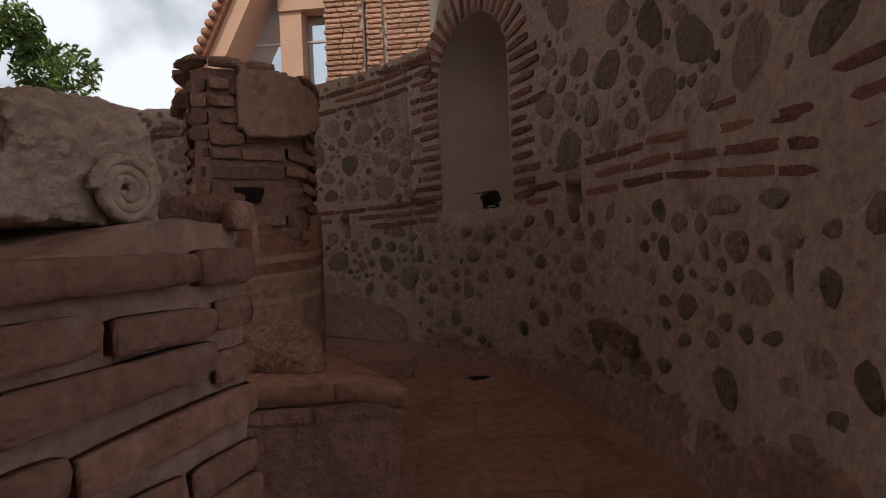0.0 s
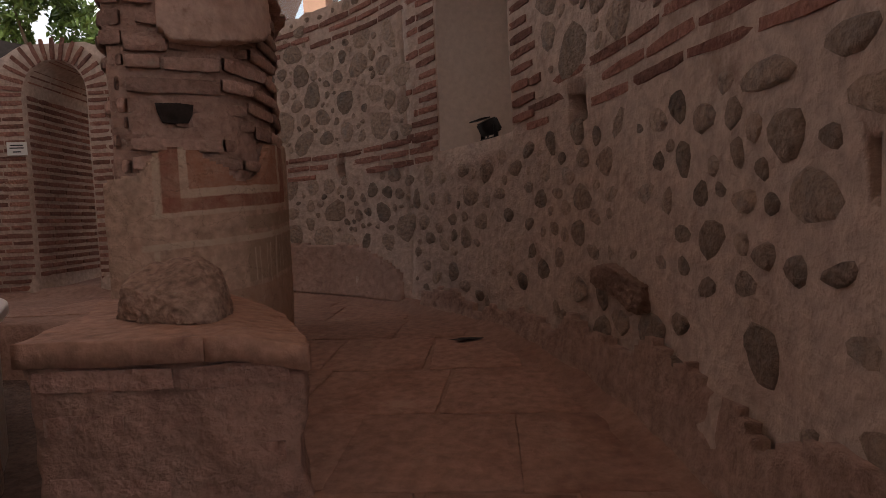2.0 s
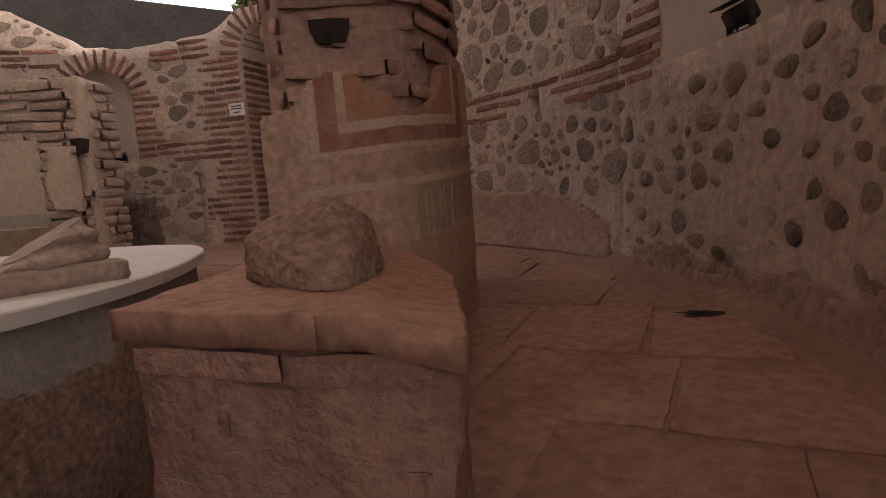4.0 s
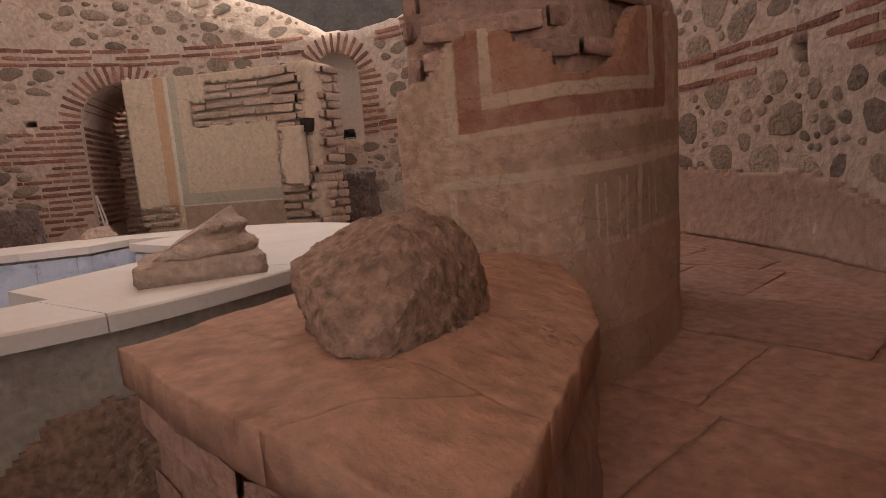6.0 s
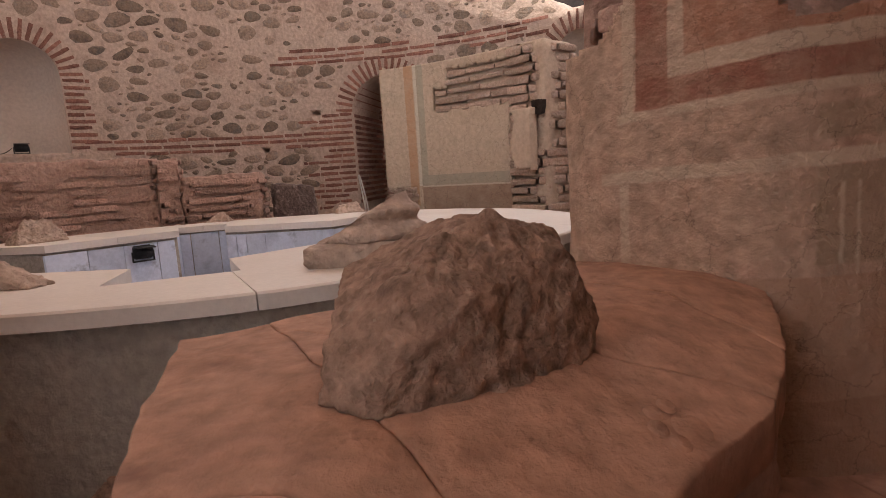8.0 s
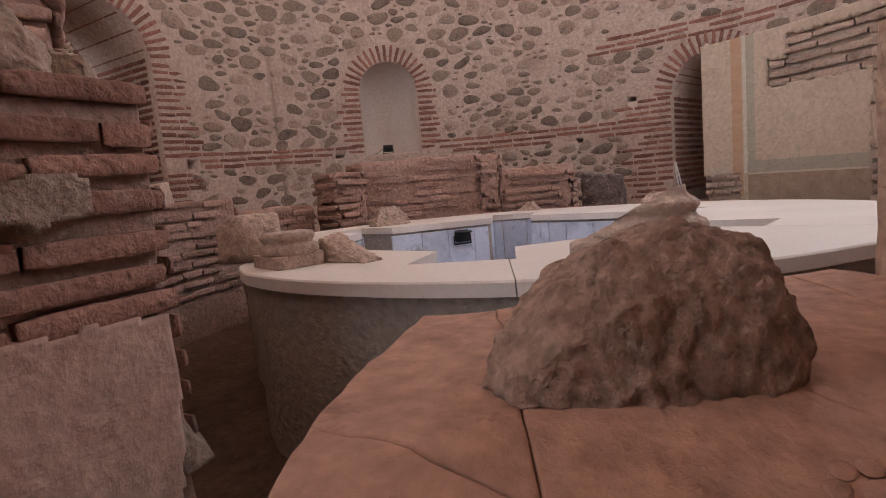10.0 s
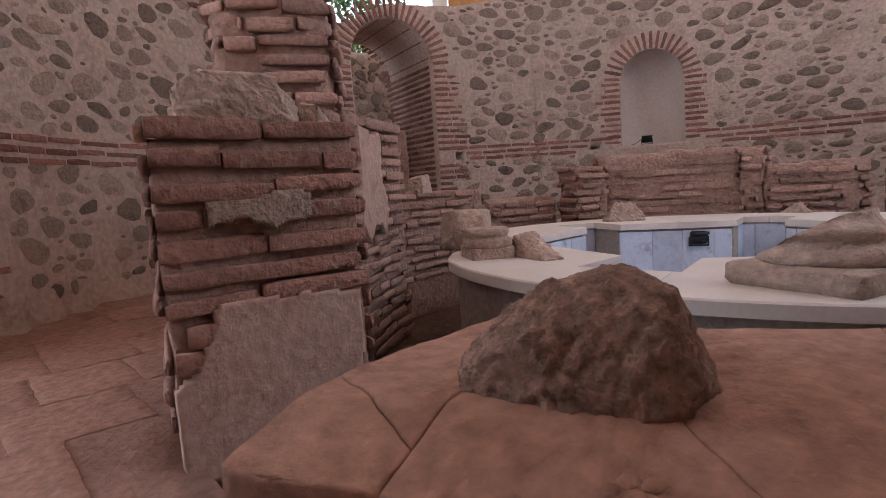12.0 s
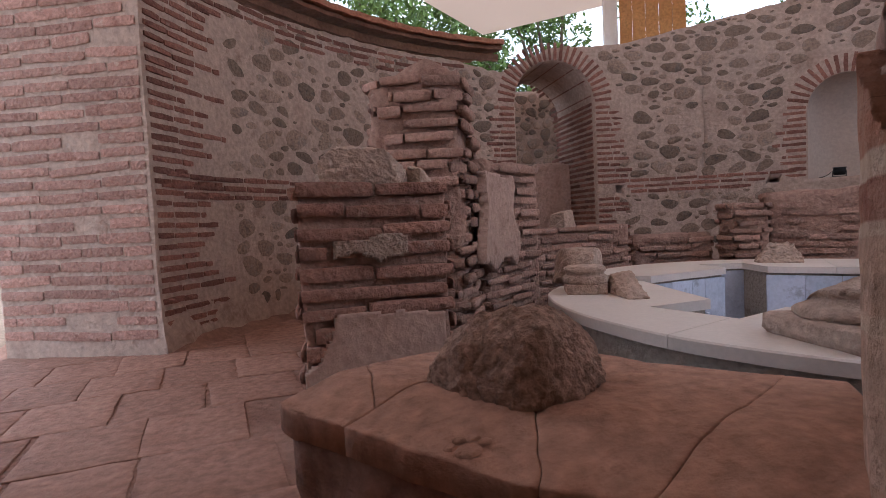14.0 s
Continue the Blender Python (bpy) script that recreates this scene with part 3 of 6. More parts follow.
def patch(name, where, u0, u1, v0, v1, inside, thick, mat, parent, label="", step=0.014, off=0.012, wave=0.006, lean=None):
    """A coat of plaster with a ragged edge: where(u) gives place and normal, v is the height; it stands off the core."""
    nu, nv = max(2, int((u1 - u0) / step)), max(2, int((v1 - v0) / step))
    bm = bmesh.new()
    lay_uv = bm.loops.layers.uv.new("coat")
    grid, uvs = {}, {}
    for i in range(nu + 1):
        u = u0 + (u1 - u0) * i / nu
        p, n = where(u)
        for j in range(nv + 1):
            v = v0 + (v1 - v0) * j / nv
            q = Vector((p.x, p.y, v))
            o = off + thick + wave * noise.noise(q * 5) + wave * 0.4 * noise.noise(q * 19) + (lean(v) if lean else 0.0)
            grid[i, j] = (q + Vector((n.x, n.y, 0)) * o, u, v)
    made = {}

    def vert(i, j):
        if (i, j) not in made:
            made[i, j] = bm.verts.new(grid[i, j][0])
            uvs[made[i, j]] = grid[i, j][1:]
        return made[i, j]

    for i in range(nu):
        for j in range(nv):
            u, v = grid[i, j][1] + step / 2, grid[i, j][2] + step / 2
            rag = 0.013 * noise.noise(Vector((u * 9, v * 9, 4.0))) + 0.008 * noise.noise(Vector((u * 31, v * 31, 1.0)))
            if inside(u + rag, v + rag):
                f = bm.faces.new((vert(i, j), vert(i + 1, j), vert(i + 1, j + 1), vert(i, j + 1)))
                for lp in f.loops:
                    lp[lay_uv].uv = uvs[lp.vert]
    edge = [e for e in bm.edges if e.is_boundary]
    back = bmesh.ops.extrude_edge_only(bm, edges=edge)["geom"]
    moved = [v for v in back if isinstance(v, bmesh.types.BMVert)]
    for v in moved:
        src = [e.other_vert(v) for e in v.link_edges if e.other_vert(v) in uvs]
        if src:
            u, w = uvs[src[0]]
            n = where(u)[1]
            v.co -= Vector((n.x, n.y, 0)) * (thick + off + 0.01)
    me = bpy.data.meshes.new(name)
    bm.to_mesh(me)
    bm.free()
    me.materials.append(mat)
    me.polygons.foreach_set("use_smooth", [True] * len(me.polygons))
    ob = new(name, me)
    ob.parent = parent
    if label:
        tagged(ob, label)
    return ob


def curve_of(points):
    """Height of a ragged edge by distance."""
    def f(u):
        if u <= points[0][0]:
            return points[0][1]
        for (a, p), (b, q) in zip(points, points[1:]):
            if a <= u <= b:
                return p + (q - p) * (u - a) / (b - a)
        return points[-1][1]
    return f


def painted(name, base, rects, slant=0.0, worn=0.45, grit=1.0):
    """Plaster with painted fields: (colour, u0, u1, v0, v1), in metres on the coat."""
    m = material(name, base, 5.0, 0.9, 0.6 * grit, 28.0, ((0.40, 0.27, 0.19), 11.0, 0.1) if grit > 0.9 else None, 0.0, 0.0, 0.3 * grit)
    t = m.node_tree
    n, l = t.nodes, t.links
    uv = n.new("ShaderNodeUVMap")
    uv.uv_map = "coat"
    wob = n.new("ShaderNodeTexNoise")
    wob.inputs["Scale"].default_value = 18.0
    l.new(uv.outputs["UV"], wob.inputs["Vector"])
    ws = n.new("ShaderNodeVectorMath")
    ws.operation = "SCALE"
    ws.inputs["Scale"].default_value = 0.012
    l.new(wob.outputs["Color"], ws.inputs[0])
    sm = n.new("ShaderNodeVectorMath")
    sm.operation = "ADD"
    l.new(uv.outputs["UV"], sm.inputs[0])
    l.new(ws.outputs[0], sm.inputs[1])
    sep = n.new("ShaderNodeSeparateXYZ")
    l.new(sm.outputs[0], sep.inputs[0])
    drop = n.new("ShaderNodeMath")
    drop.operation = "MULTIPLY_ADD"
    drop.inputs[1].default_value = -slant
    l.new(sep.outputs["X"], drop.inputs[0])
    l.new(sep.outputs["Y"], drop.inputs[2])
    rub = n.new("ShaderNodeTexNoise")
    rub.inputs["Scale"].default_value, rub.inputs["Detail"].default_value, rub.inputs["Roughness"].default_value = 9.0, 8.0, 0.7
    l.new(uv.outputs["UV"], rub.inputs["Vector"])
    keep = n.new("ShaderNodeMapRange")
    keep.inputs["From Min"].default_value, keep.inputs["From Max"].default_value = 0.35, 0.6
    keep.inputs["To Min"].default_value, keep.inputs["To Max"].default_value = 1.0 - worn, 1.0
    l.new(rub.outputs["Fac"], keep.inputs["Value"])
    b = n["Principled BSDF"]
    out = b.inputs["Base Color"].links[0].from_socket

    def edge(src, low, high):
        mr = n.new("ShaderNodeMapRange")
        mr.inputs["From Min"].default_value, mr.inputs["From Max"].default_value = low, high
        l.new(src, mr.inputs["Value"])
        return mr.outputs["Result"]

    for colour, u0, u1, v0, v1 in rects:
        got = keep.outputs["Result"]
        for src, low, high in ((sep.outputs["X"], u0 - 0.002, u0 + 0.002), (sep.outputs["X"], u1 + 0.002, u1 - 0.002), (drop.outputs[0], v0 - 0.002, v0 + 0.002), (drop.outputs[0], v1 + 0.002, v1 - 0.002)):
            mu = n.new("ShaderNodeMath")
            mu.operation = "MULTIPLY"
            l.new(got, mu.inputs[0])
            l.new(edge(src, low, high), mu.inputs[1])
            got = mu.outputs[0]
        mx = n.new("ShaderNodeMix")
        mx.data_type = "RGBA"
        l.new(got, mx.inputs[0])
        l.new(out, mx.inputs[6])
        mx.inputs[7].default_value = (*colour, 1)
        out = mx.outputs[2]
    # hairline cracks
    cr = n.new("ShaderNodeTexVoronoi")
    cr.feature = "DISTANCE_TO_EDGE"
    cr.inputs["Scale"].default_value = 7.0
    cw = n.new("ShaderNodeVectorMath")
    cw.operation = "ADD"
    cs = n.new("ShaderNodeVectorMath")
    cs.operation = "SCALE"
    cs.inputs["Scale"].default_value = 0.12
    l.new(rub.outputs["Color"], cs.inputs[0])
    l.new(uv.outputs["UV"], cw.inputs[0])
    l.new(cs.outputs[0], cw.inputs[1])
    l.new(cw.outputs[0], cr.inputs["Vector"])
    ce = n.new("ShaderNodeMapRange")
    ce.inputs["From Min"].default_value, ce.inputs["From Max"].default_value = 0.0, 0.012
    ce.inputs["To Min"].default_value, ce.inputs["To Max"].default_value = 0.55, 1.0
    l.new(cr.outputs["Distance"], ce.inputs["Value"])
    cm = n.new("ShaderNodeMix")
    cm.data_type, cm.blend_type = "RGBA", "MULTIPLY"
    cm.inputs[0].default_value = 0.85
    l.new(out, cm.inputs[6])
    l.new(ce.outputs["Result"], cm.inputs[7])
    l.new(cm.outputs[2], b.inputs["Base Color"])
    return m


# ---- pier with the painted plaster, beside the slab ----
north_foot = [(-1.165, 3.135), (-0.78, 3.38), (-0.74, 3.58), (-0.82, 3.92), (-1.05, 4.25), (-1.35, 4.5), (-1.75, 4.1), (-1.35, 3.6)]
pier_n = thing("painted_pier", "brick pier with peeling red and cream painted plaster", "pier")
CREAM = [(0.40, 0.25, 0.175), (0.49, 0.33, 0.24), (0.44, 0.27, 0.195)]
RED, PALE, FIELD, OLIVE = (0.30, 0.125, 0.085), (0.56, 0.42, 0.31), (0.38, 0.175, 0.11), (0.35, 0.24, 0.165)
FRESCO = painted("painted_plaster", CREAM, [
    (RED, 0.11, 0.78, 0.735, 0.79), (RED, 0.11, 0.175, 0.735, 1.2), (RED, 0.70, 0.78, 0.735, 1.2),
    (PALE, 0.175, 0.70, 0.787, 0.822), (PALE, 0.175, 0.205, 0.79, 1.2), (PALE, 0.665, 0.70, 0.79, 1.2),
    (FIELD, 0.205, 0.665, 0.822, 1.2), (PALE, 0.07, 0.81, 0.715, 0.733), (PALE, 0.08, 0.106, 0.72, 1.0),
    (OLIVE, 0.41, 1.2, 0.635, 0.695), (PALE, 0.03, 1.2, 0.592, 0.618), (OLIVE, 0.41, 0.95, 0.42, 0.59),
    (PALE, 0.589, 0.617, 0.36, 0.592), (PALE, 0.442, 0.450, 0.42, 0.56), (PALE, 0.468, 0.474, 0.40, 0.56), (PALE, 0.515, 0.52, 0.42, 0.57), (PALE, 0.54, 0.548, 0.38, 0.57),
    (PALE, 0.66, 0.666, 0.42, 0.55), (PALE, 0.70, 0.708, 0.44, 0.55), (PALE, 0.07, 0.09, 0.36, 0.59), ((0.41, 0.245, 0.165), -1.0, 2.0, -0.3, 0.40), ((0.36, 0.205, 0.135), -1.0, 2.0, -0.3, 0.17)], 0.07, 0.62)
core("core", north_foot, -0.42, lambda p: 1.72 + 0.05 * noise.noise(Vector((p.x * 4, p.y * 4, 0))), PIER_MORTAR, pier_n, "", 0.014, None, 0.016)
north_at = along(north_foot)
fresco_top = curve_of(((0.0, 0.88), (0.04, 0.90), (0.09, 0.975), (0.16, 1.0), (0.22, 0.985), (0.30, 0.93), (0.38, 0.862), (0.47, 0.87), (0.53, 0.90), (0.56, 1.0), (0.60, 1.03), (0.9, 1.05), (1.3, 1.03)))
coat_at = along(north_foot[-2:] + north_foot[:-2])
coat_start = min((k * 0.01 for k in range(80, 160)), key=lambda u: (coat_at(u)[0] - north_at(0.0)[0]).length)
patch("painted_plaster", lambda u: coat_at(coat_start + u), -0.55, 1.25, -0.02, 1.08, lambda u, v: v < fresco_top(u) + (0.03 * math.sin(u * 11) if u < 0 else 0.0) and u < 1.22, 0.014, FRESCO, pier_n, "cream plaster painted with a red frame, cracked", 0.011)
patch_edge = curve_of(((0.12, 1.45), (0.16, 1.41), (0.31, 1.395), (0.42, 1.43), (0.535, 1.47), (0.60, 1.52)))
patch("plaster_patch", north_at, 0.10, 0.62, 1.36, 1.74, lambda u, v: patch_edge(u) < v < 1.735 - 0.22 * max(0, u - 0.2) and 0.13 < u < 0.6, 0.02, PINK_PLASTER, pier_n, "smooth pinkish plaster patch", 0.012, 0.034)
pieces([b for b in lay(north_foot, 0.93, 1.70, 0.078, 0.052, 0.016, (0.16, 0.36), 0.06, seed=3) if not ((b[1].translation.xy - Vector((-0.96, 3.20))).length < 0.075 and 1.07 < b[1].translation.z < 1.18)], "brick", pier_n, BRICK, "worn bricks of the pier", 200)
# thin flat bricks capping the pier
pieces([(me, m @ Matrix.Translation((0, 0.2, 0))) for me, m in lay(north_foot, 1.735, 1.75, 0.09, 0.035, 0.06, (0.14, 0.3), seed=31)], "cap_brick", pier_n, BRICK, "cap bricks", 60)


# near-black colour that stands in for the shade inside holes
HOLE_SHADE = material("shaded_hole", [(0.02, 0.014, 0.012), (0.05, 0.035, 0.03)], 8.0, 0.95, 0.5, 30.0)


def face_pose(foot_at, u, z):
    p, n = foot_at(u)
    return Matrix.Translation((p.x, p.y, z)) @ Matrix.Rotation(math.atan2(n.y, n.x) - math.pi / 2, 4, "Z")


# flat plate in place of a recess, its shade put into the colour
def hole_plug(m, w, h, parent):
    bm = bmesh.new()
    ring = [(-0.5, 0.40), (-0.1, 0.46), (0.5, 0.43), (0.47, 0.05), (0.36, -0.40), (0.0, -0.48), (-0.34, -0.42), (-0.46, 0.0)]
    f = [bm.verts.new((x * w, 0.012, z * h)) for x, z in ring]
    b = [bm.verts.new((x * w, -0.03, z * h)) for x, z in ring]
    bm.faces.new(f)
    for k in range(len(ring)):
        bm.faces.new((f[k], b[k], b[(k + 1) % len(ring)], f[(k + 1) % len(ring)]))
    bmesh.ops.transform(bm, matrix=m, verts=bm.verts[:])
    return part("beam_hole", bm, HOLE_SHADE, parent, "dark plate painted as the shaded hollow of a beam hole", False)


hole_plug(face_pose(north_at, 0.165, 1.125), 0.135, 0.085, pier_n)

# ---- ruined brick pier at the entrance side ----
south_foot = [(-0.84, 1.68), (-0.80, 1.2), (-1.0, 0.72), (-0.74, 0.45), (-0.50, 0.75), (-0.345, 1.15), (-0.235, 1.655)]
pier_s = thing("ruined_brick_pier", "low ruined pier of thick red bricks and crumbling mortar", "pier")
sharp_foot = []
for k, p in enumerate(south_foot):
    p, before, after = Vector(p), Vector(south_foot[k - 1]), Vector(south_foot[(k + 1) % len(south_foot)])
    sharp_foot += [p + (before - p).normalized() * 0.05, p, p + (after - p).normalized() * 0.05]
core("core", sharp_foot, -0.42, lambda p: 0.835 + 0.06 * max(0.0, min(1.0, (p.y - 1.35) / 0.12)), PIER_MORTAR, pier_s, "", 0.012, None, 0.006)
PIER_BRICK = material("thick_pier_brick", [(0.27, 0.135, 0.10), (0.40, 0.225, 0.17), (0.34, 0.18, 0.135)], 8.0, 0.92, 0.6, 42.0, ((0.42, 0.29, 0.23), 12.0, 0.15), 0.22)
PIER_BRICKS = [old_brick_mesh(300 + k, PIER_BRICK) for k in range(12)]


def thick_courses(items):
    return [(PIER_BRICKS[k % 12], m) for k, (me, m) in enumerate(items)]


s_bricks = []
for k in range(len(south_foot)):
    a, b = Vector(south_foot[k]), Vector(south_foot[(k + 1) % len(south_foot)])
    d = (b - a).normalized() * 0.004
    s_bricks += lay([a - d, b + d], 0.122, 0.93, 0.0785, 0.054, 0.021, (0.16, 0.62), 0.02, True, 0.013, None, False, 500 + k)
s_bricks = [b for b in s_bricks if b[1].translation.z < 0.88 or b[1].translation.y > 1.6]
# the plastered foot of the pier's face keeps its bricks hidden
s_bricks = [b for b in s_bricks if not (b[1].translation.y > 1.61 and b[1].translation.z < 0.43)]
s_bricks += lay([(-0.235, 1.655), (-0.84, 1.68)], 0.122, 0.42, 0.0785, 0.058, 0.024, (0.12, 0.2), 0.0, True, 0.008, (0.0, 0.19), False, 520)
s_bricks = thick_courses(s_bricks)
pieces(s_bricks, "brick", pier_s, PIER_BRICK, "worn bricks of the pier", 300)
s_line = along([(-0.235, 1.655), (-0.84, 1.68)], False)
s_top = curve_of(((0.0, 0.21), (0.06, 0.26), (0.11, 0.36), (0.125, 0.435), (0.3, 0.43), (0.45, 0.42), (0.62, 0.405), (0.68, 0.30)))
patch("plaster_coat", s_line, 0.0, 0.60, -0.05, 0.46, lambda u, v: v < s_top(u) and u < 0.565 - 0.12 * max(0.0, 0.22 - v), 0.026, PINK_PLASTER, pier_s, "smooth pink plaster at the foot", 0.012, 0.006)
GRAVEL = material("gravel_mortar", [(0.36, 0.25, 0.19), (0.50, 0.38, 0.30)], 14.0, 0.95, 1.0, 60.0, ((0.58, 0.48, 0.40), 45.0, 0.2))
patch("mortar_patch", s_line, 0.10, 0.46, 0.58, 0.78, lambda u, v: abs(v - 0.692) < 0.036 + 0.012 * math.sin(u * 23) and 0.13 < u < 0.42, 0.03, GRAVEL, pier_s, "patch of gravelly mortar", 0.01, 0.018, 0.02)


def lump(name, label, hull, mat, seed, category, amount=0.006, cuts=5, world=None, pits=0.0):
    """A broken stone: a hull of a few corners, then roughened."""
    bm = bmesh.new()
    for c in hull:
        bm.verts.new(c)
    bmesh.ops.convex_hull(bm, input=bm.verts[:])
    loose = [v for v in bm.verts if not v.link_faces]
    bmesh.ops.delete(bm, geom=loose, context="VERTS")
    for _ in range(cuts):
        long = [e for e in bm.edges if e.calc_length() > 0.009 + 0.05 * amount]
        if len(bm.verts) > 16000 or not long:
            break
        bmesh.ops.subdivide_edges(bm, edges=long, cuts=1, use_grid_fill=True)
        bmesh.ops.triangulate(bm, faces=[f for f in bm.faces if len(f.verts) > 4])
        bmesh.ops.smooth_vert(bm, verts=bm.verts[:], factor=0.06, use_axis_x=True, use_axis_y=True, use_axis_z=True)
    base = min(v.co.z for v in bm.verts)
    bm.normal_update()
    off = Vector((seed * 1.3, seed * 2.1, 0.7 * seed))
    for v in bm.verts:
        k = noise.noise(v.co * 9 + off) * 1.5 + noise.noise(v.co * 24 + off) + 1.1 * noise.noise(v.co * 55 + off) + 1.0 * noise.noise(v.co * 120 + off)
        k -= pits * max(0.0, noise.noise(v.co * 40 + off * 2) - 0.1) * 3 + pits * abs(noise.noise(v.co * 15 + off)) * 2
        v.co += v.normal * k * amount
        v.co.z = max(v.co.z, base)
    ob = part(name, bm, mat)
    if world:
        ob.matrix_world = world
    return tagged(ob, label, category)


# carved capital lying on the pier, and a pale stone beside it
def capital():
    ob = lump("carved_capital", "weathered carved stone capital with a volute lying on bricks", [
        (-0.17, -0.13, 0), (0.17, -0.12, 0), (0.19, 0.12, 0), (-0.15, 0.13, 0), (-0.19, -0.10, 0.15), (-0.12, -0.12, 0.21), (0.10, -0.10, 0.20), (0.18, -0.06, 0.10),
        (-0.17, 0.11, 0.16), (0.08, 0.12, 0.20), (0.20, 0.08, 0.08), (-0.05, 0.0, 0.225)], LIMESTONE, 21, "capital", 0.006, 5, pose(-0.53, 1.515, 0.892, 0, 0, 165) @ Matrix.Scale(0.96, 4))
    bm = bmesh.new()
    # the spiral of the volute, on the side towards the corridor
    prev = None
    for k in range(46):
        a = k * 0.42
        r = 0.062 - 0.0012 * k
        ring = []
        for j in range(6):
            q = 2 * math.pi * j / 6
            rr = r + 0.011 * math.cos(q)
            ring.append(bm.verts.new((rr * math.cos(a), 0.016 * math.sin(q), rr * math.sin(a))))
        if prev:
            for j in range(6):
                bm.faces.new((prev[j], prev[(j + 1) % 6], ring[(j + 1) % 6], ring[j]))
        prev = ring
    bmesh.ops.transform(bm, matrix=pose(-0.186, -0.04, 0.052, 0, 0, 92) @ Matrix.Scale(0.86, 4), verts=bm.verts[:])
    vol = part("volute", bm, LIMESTONE, ob, "spiral volute")
    return ob


capital()
lump("pale_stone_block", "small pale broken stone on the brick pier", [(-0.06, -0.05, 0), (0.06, -0.05, 0), (0.05, 0.05, 0), (-0.06, 0.04, 0), (-0.04, -0.03, 0.10), (0.04, -0.04, 0.115), (0.03, 0.04, 0.10)], LIMESTONE, 22, "stone", 0.004, 4, pose(-0.755, 1.59, 0.90, 0, 0, 20))
lump("round_cobble", "grey river cobble lodged in the corner of the pier", [(-0.05, -0.04, 0), (0.05, -0.04, 0), (0.05, 0.04, 0), (-0.05, 0.04, 0), (-0.03, -0.02, 0.13), (0.03, 0.02, 0.13), (0.06, 0, 0.06), (-0.06, 0, 0.06)], COBBLE, 23, "stone", 0.003, 4, pose(-0.815, 1.675, 0.02, 0, 0, 10))

# ---- tall stump behind it ----
tall_foot = sector(2.1, 2.66, -41, -26)
pier_t = thing("brick_pier_stump", "tall ragged stump of a brick and mortar pier", "pier")
core("core", tall_foot, -0.42, lambda p: 1.66 - 0.14 * max(0.0, (Vector((CX, CY)) - p).length - 2.45) / 0.2 + 0.05 * noise.noise(Vector((p.x * 7, p.y * 7, 0))), PIER_MORTAR, pier_t, "", 0.035)
pieces(lay(tall_foot, -0.3, 1.64, 0.082, 0.055, 0.034, (0.14, 0.36), 0.06, seed=6), "brick", pier_t, BRICK, "worn bricks of the stump", 200)

# ---- inner wall beyond the stump ----
seg_foot = sector(2.06, 2.5, -66, -42)
pier_u = thing("plastered_inner_wall", "broken brick wall with patches of pink plaster", "wall")
core("core", seg_foot, -0.42, lambda p: 1.18 - 0.05 * noise.noise(Vector((p.x * 5, p.y * 5, 2))), PIER_MORTAR, pier_u)
pieces(lay(seg_foot, -0.3, 1.18, 0.08, 0.05, 0.02, (0.14, 0.34), 0.04, seed=7), "brick", pier_u, BRICK, "bricks of the inner wall", 150)
inner_u = along([at(-32 - 34 * k / 8, 2.06).xy for k in range(9)], False)
patch("plaster_patch", inner_u, 0.04, 0.90, 0.40, 1.12, lambda u, v: 0.10 + 0.05 * math.sin(v * 9) < u < 0.76 + 0.05 * math.sin(v * 13) - 0.5 * max(0.0, v - 0.9) and 0.47 + 0.04 * math.sin(u * 14) < v < 1.07, 0.02, PINK_PLASTER, pier_u, "smooth pink plaster patch", 0.02, 0.03)


# ---- low walls on the far side of the pool ----
def low_wall(name, label, r0, r1, a0, a1, h, seed, skip=0.06, proud=0.015):
    foot = sector(r0, r1, a0, a1)
    w = thing(name, label, "low wall")
    core("core", foot, -0.42, lambda p: h + 0.025 * noise.noise(Vector((p.x * 6, p.y * 6, seed))), PIER_MORTAR, w)
    pieces(lay(foot, -0.02, h - 0.01, 0.073, 0.044, proud, (0.14, 0.36), skip, seed=seed), "brick", w, BRICK, "bricks of the low wall", 120)
    return w


low_wall("low_brick_wall", "low ruined brick wall with a block on top", 2.35, 2.8, -99, -67, 0.66, 8)
low_wall("low_brick_ledge", "low ledge of broken bricks", 2.45, 2.75, -119, -100, 0.54, 9)
low_wall("stepped_brick_pier", "square brick pier beside the pool", 2.14, 2.6, -129, -119.5, 0.80, 10, 0.0, 0.022)
low_wall("brick_pedestal", "wide brick pedestal with worn bricks below the niche", 2.32, 2.8, -160, -128.5, 0.90, 11, 0.3, 0.005)
low_wall("brick_end_pier", "brick end pier of the pedestal", 2.27, 2.8, -164, -158.3, 0.88, 14, 0.0, 0.018)
low_wall("brick_bench", "low brick bench at the far wall", 2.3, 2.75, -181, -162.8, 0.71, 12, 0.0, 0.018)
lump("pale_stone_block", "pale squared stone on the low brick wall", [(-0.11, -0.08, 0), (0.11, -0.08, 0), (0.11, 0.08, 0), (-0.11, 0.08, 0), (-0.09, -0.07, 0.16), (0.11, -0.06, 0.13), (0.10, 0.07, 0.15), (-0.09, 0.06, 0.17)], LIMESTONE, 24, "stone", 0.005, 4, pose(-2.78, -0.62, 0.66, 0, 0, 30))
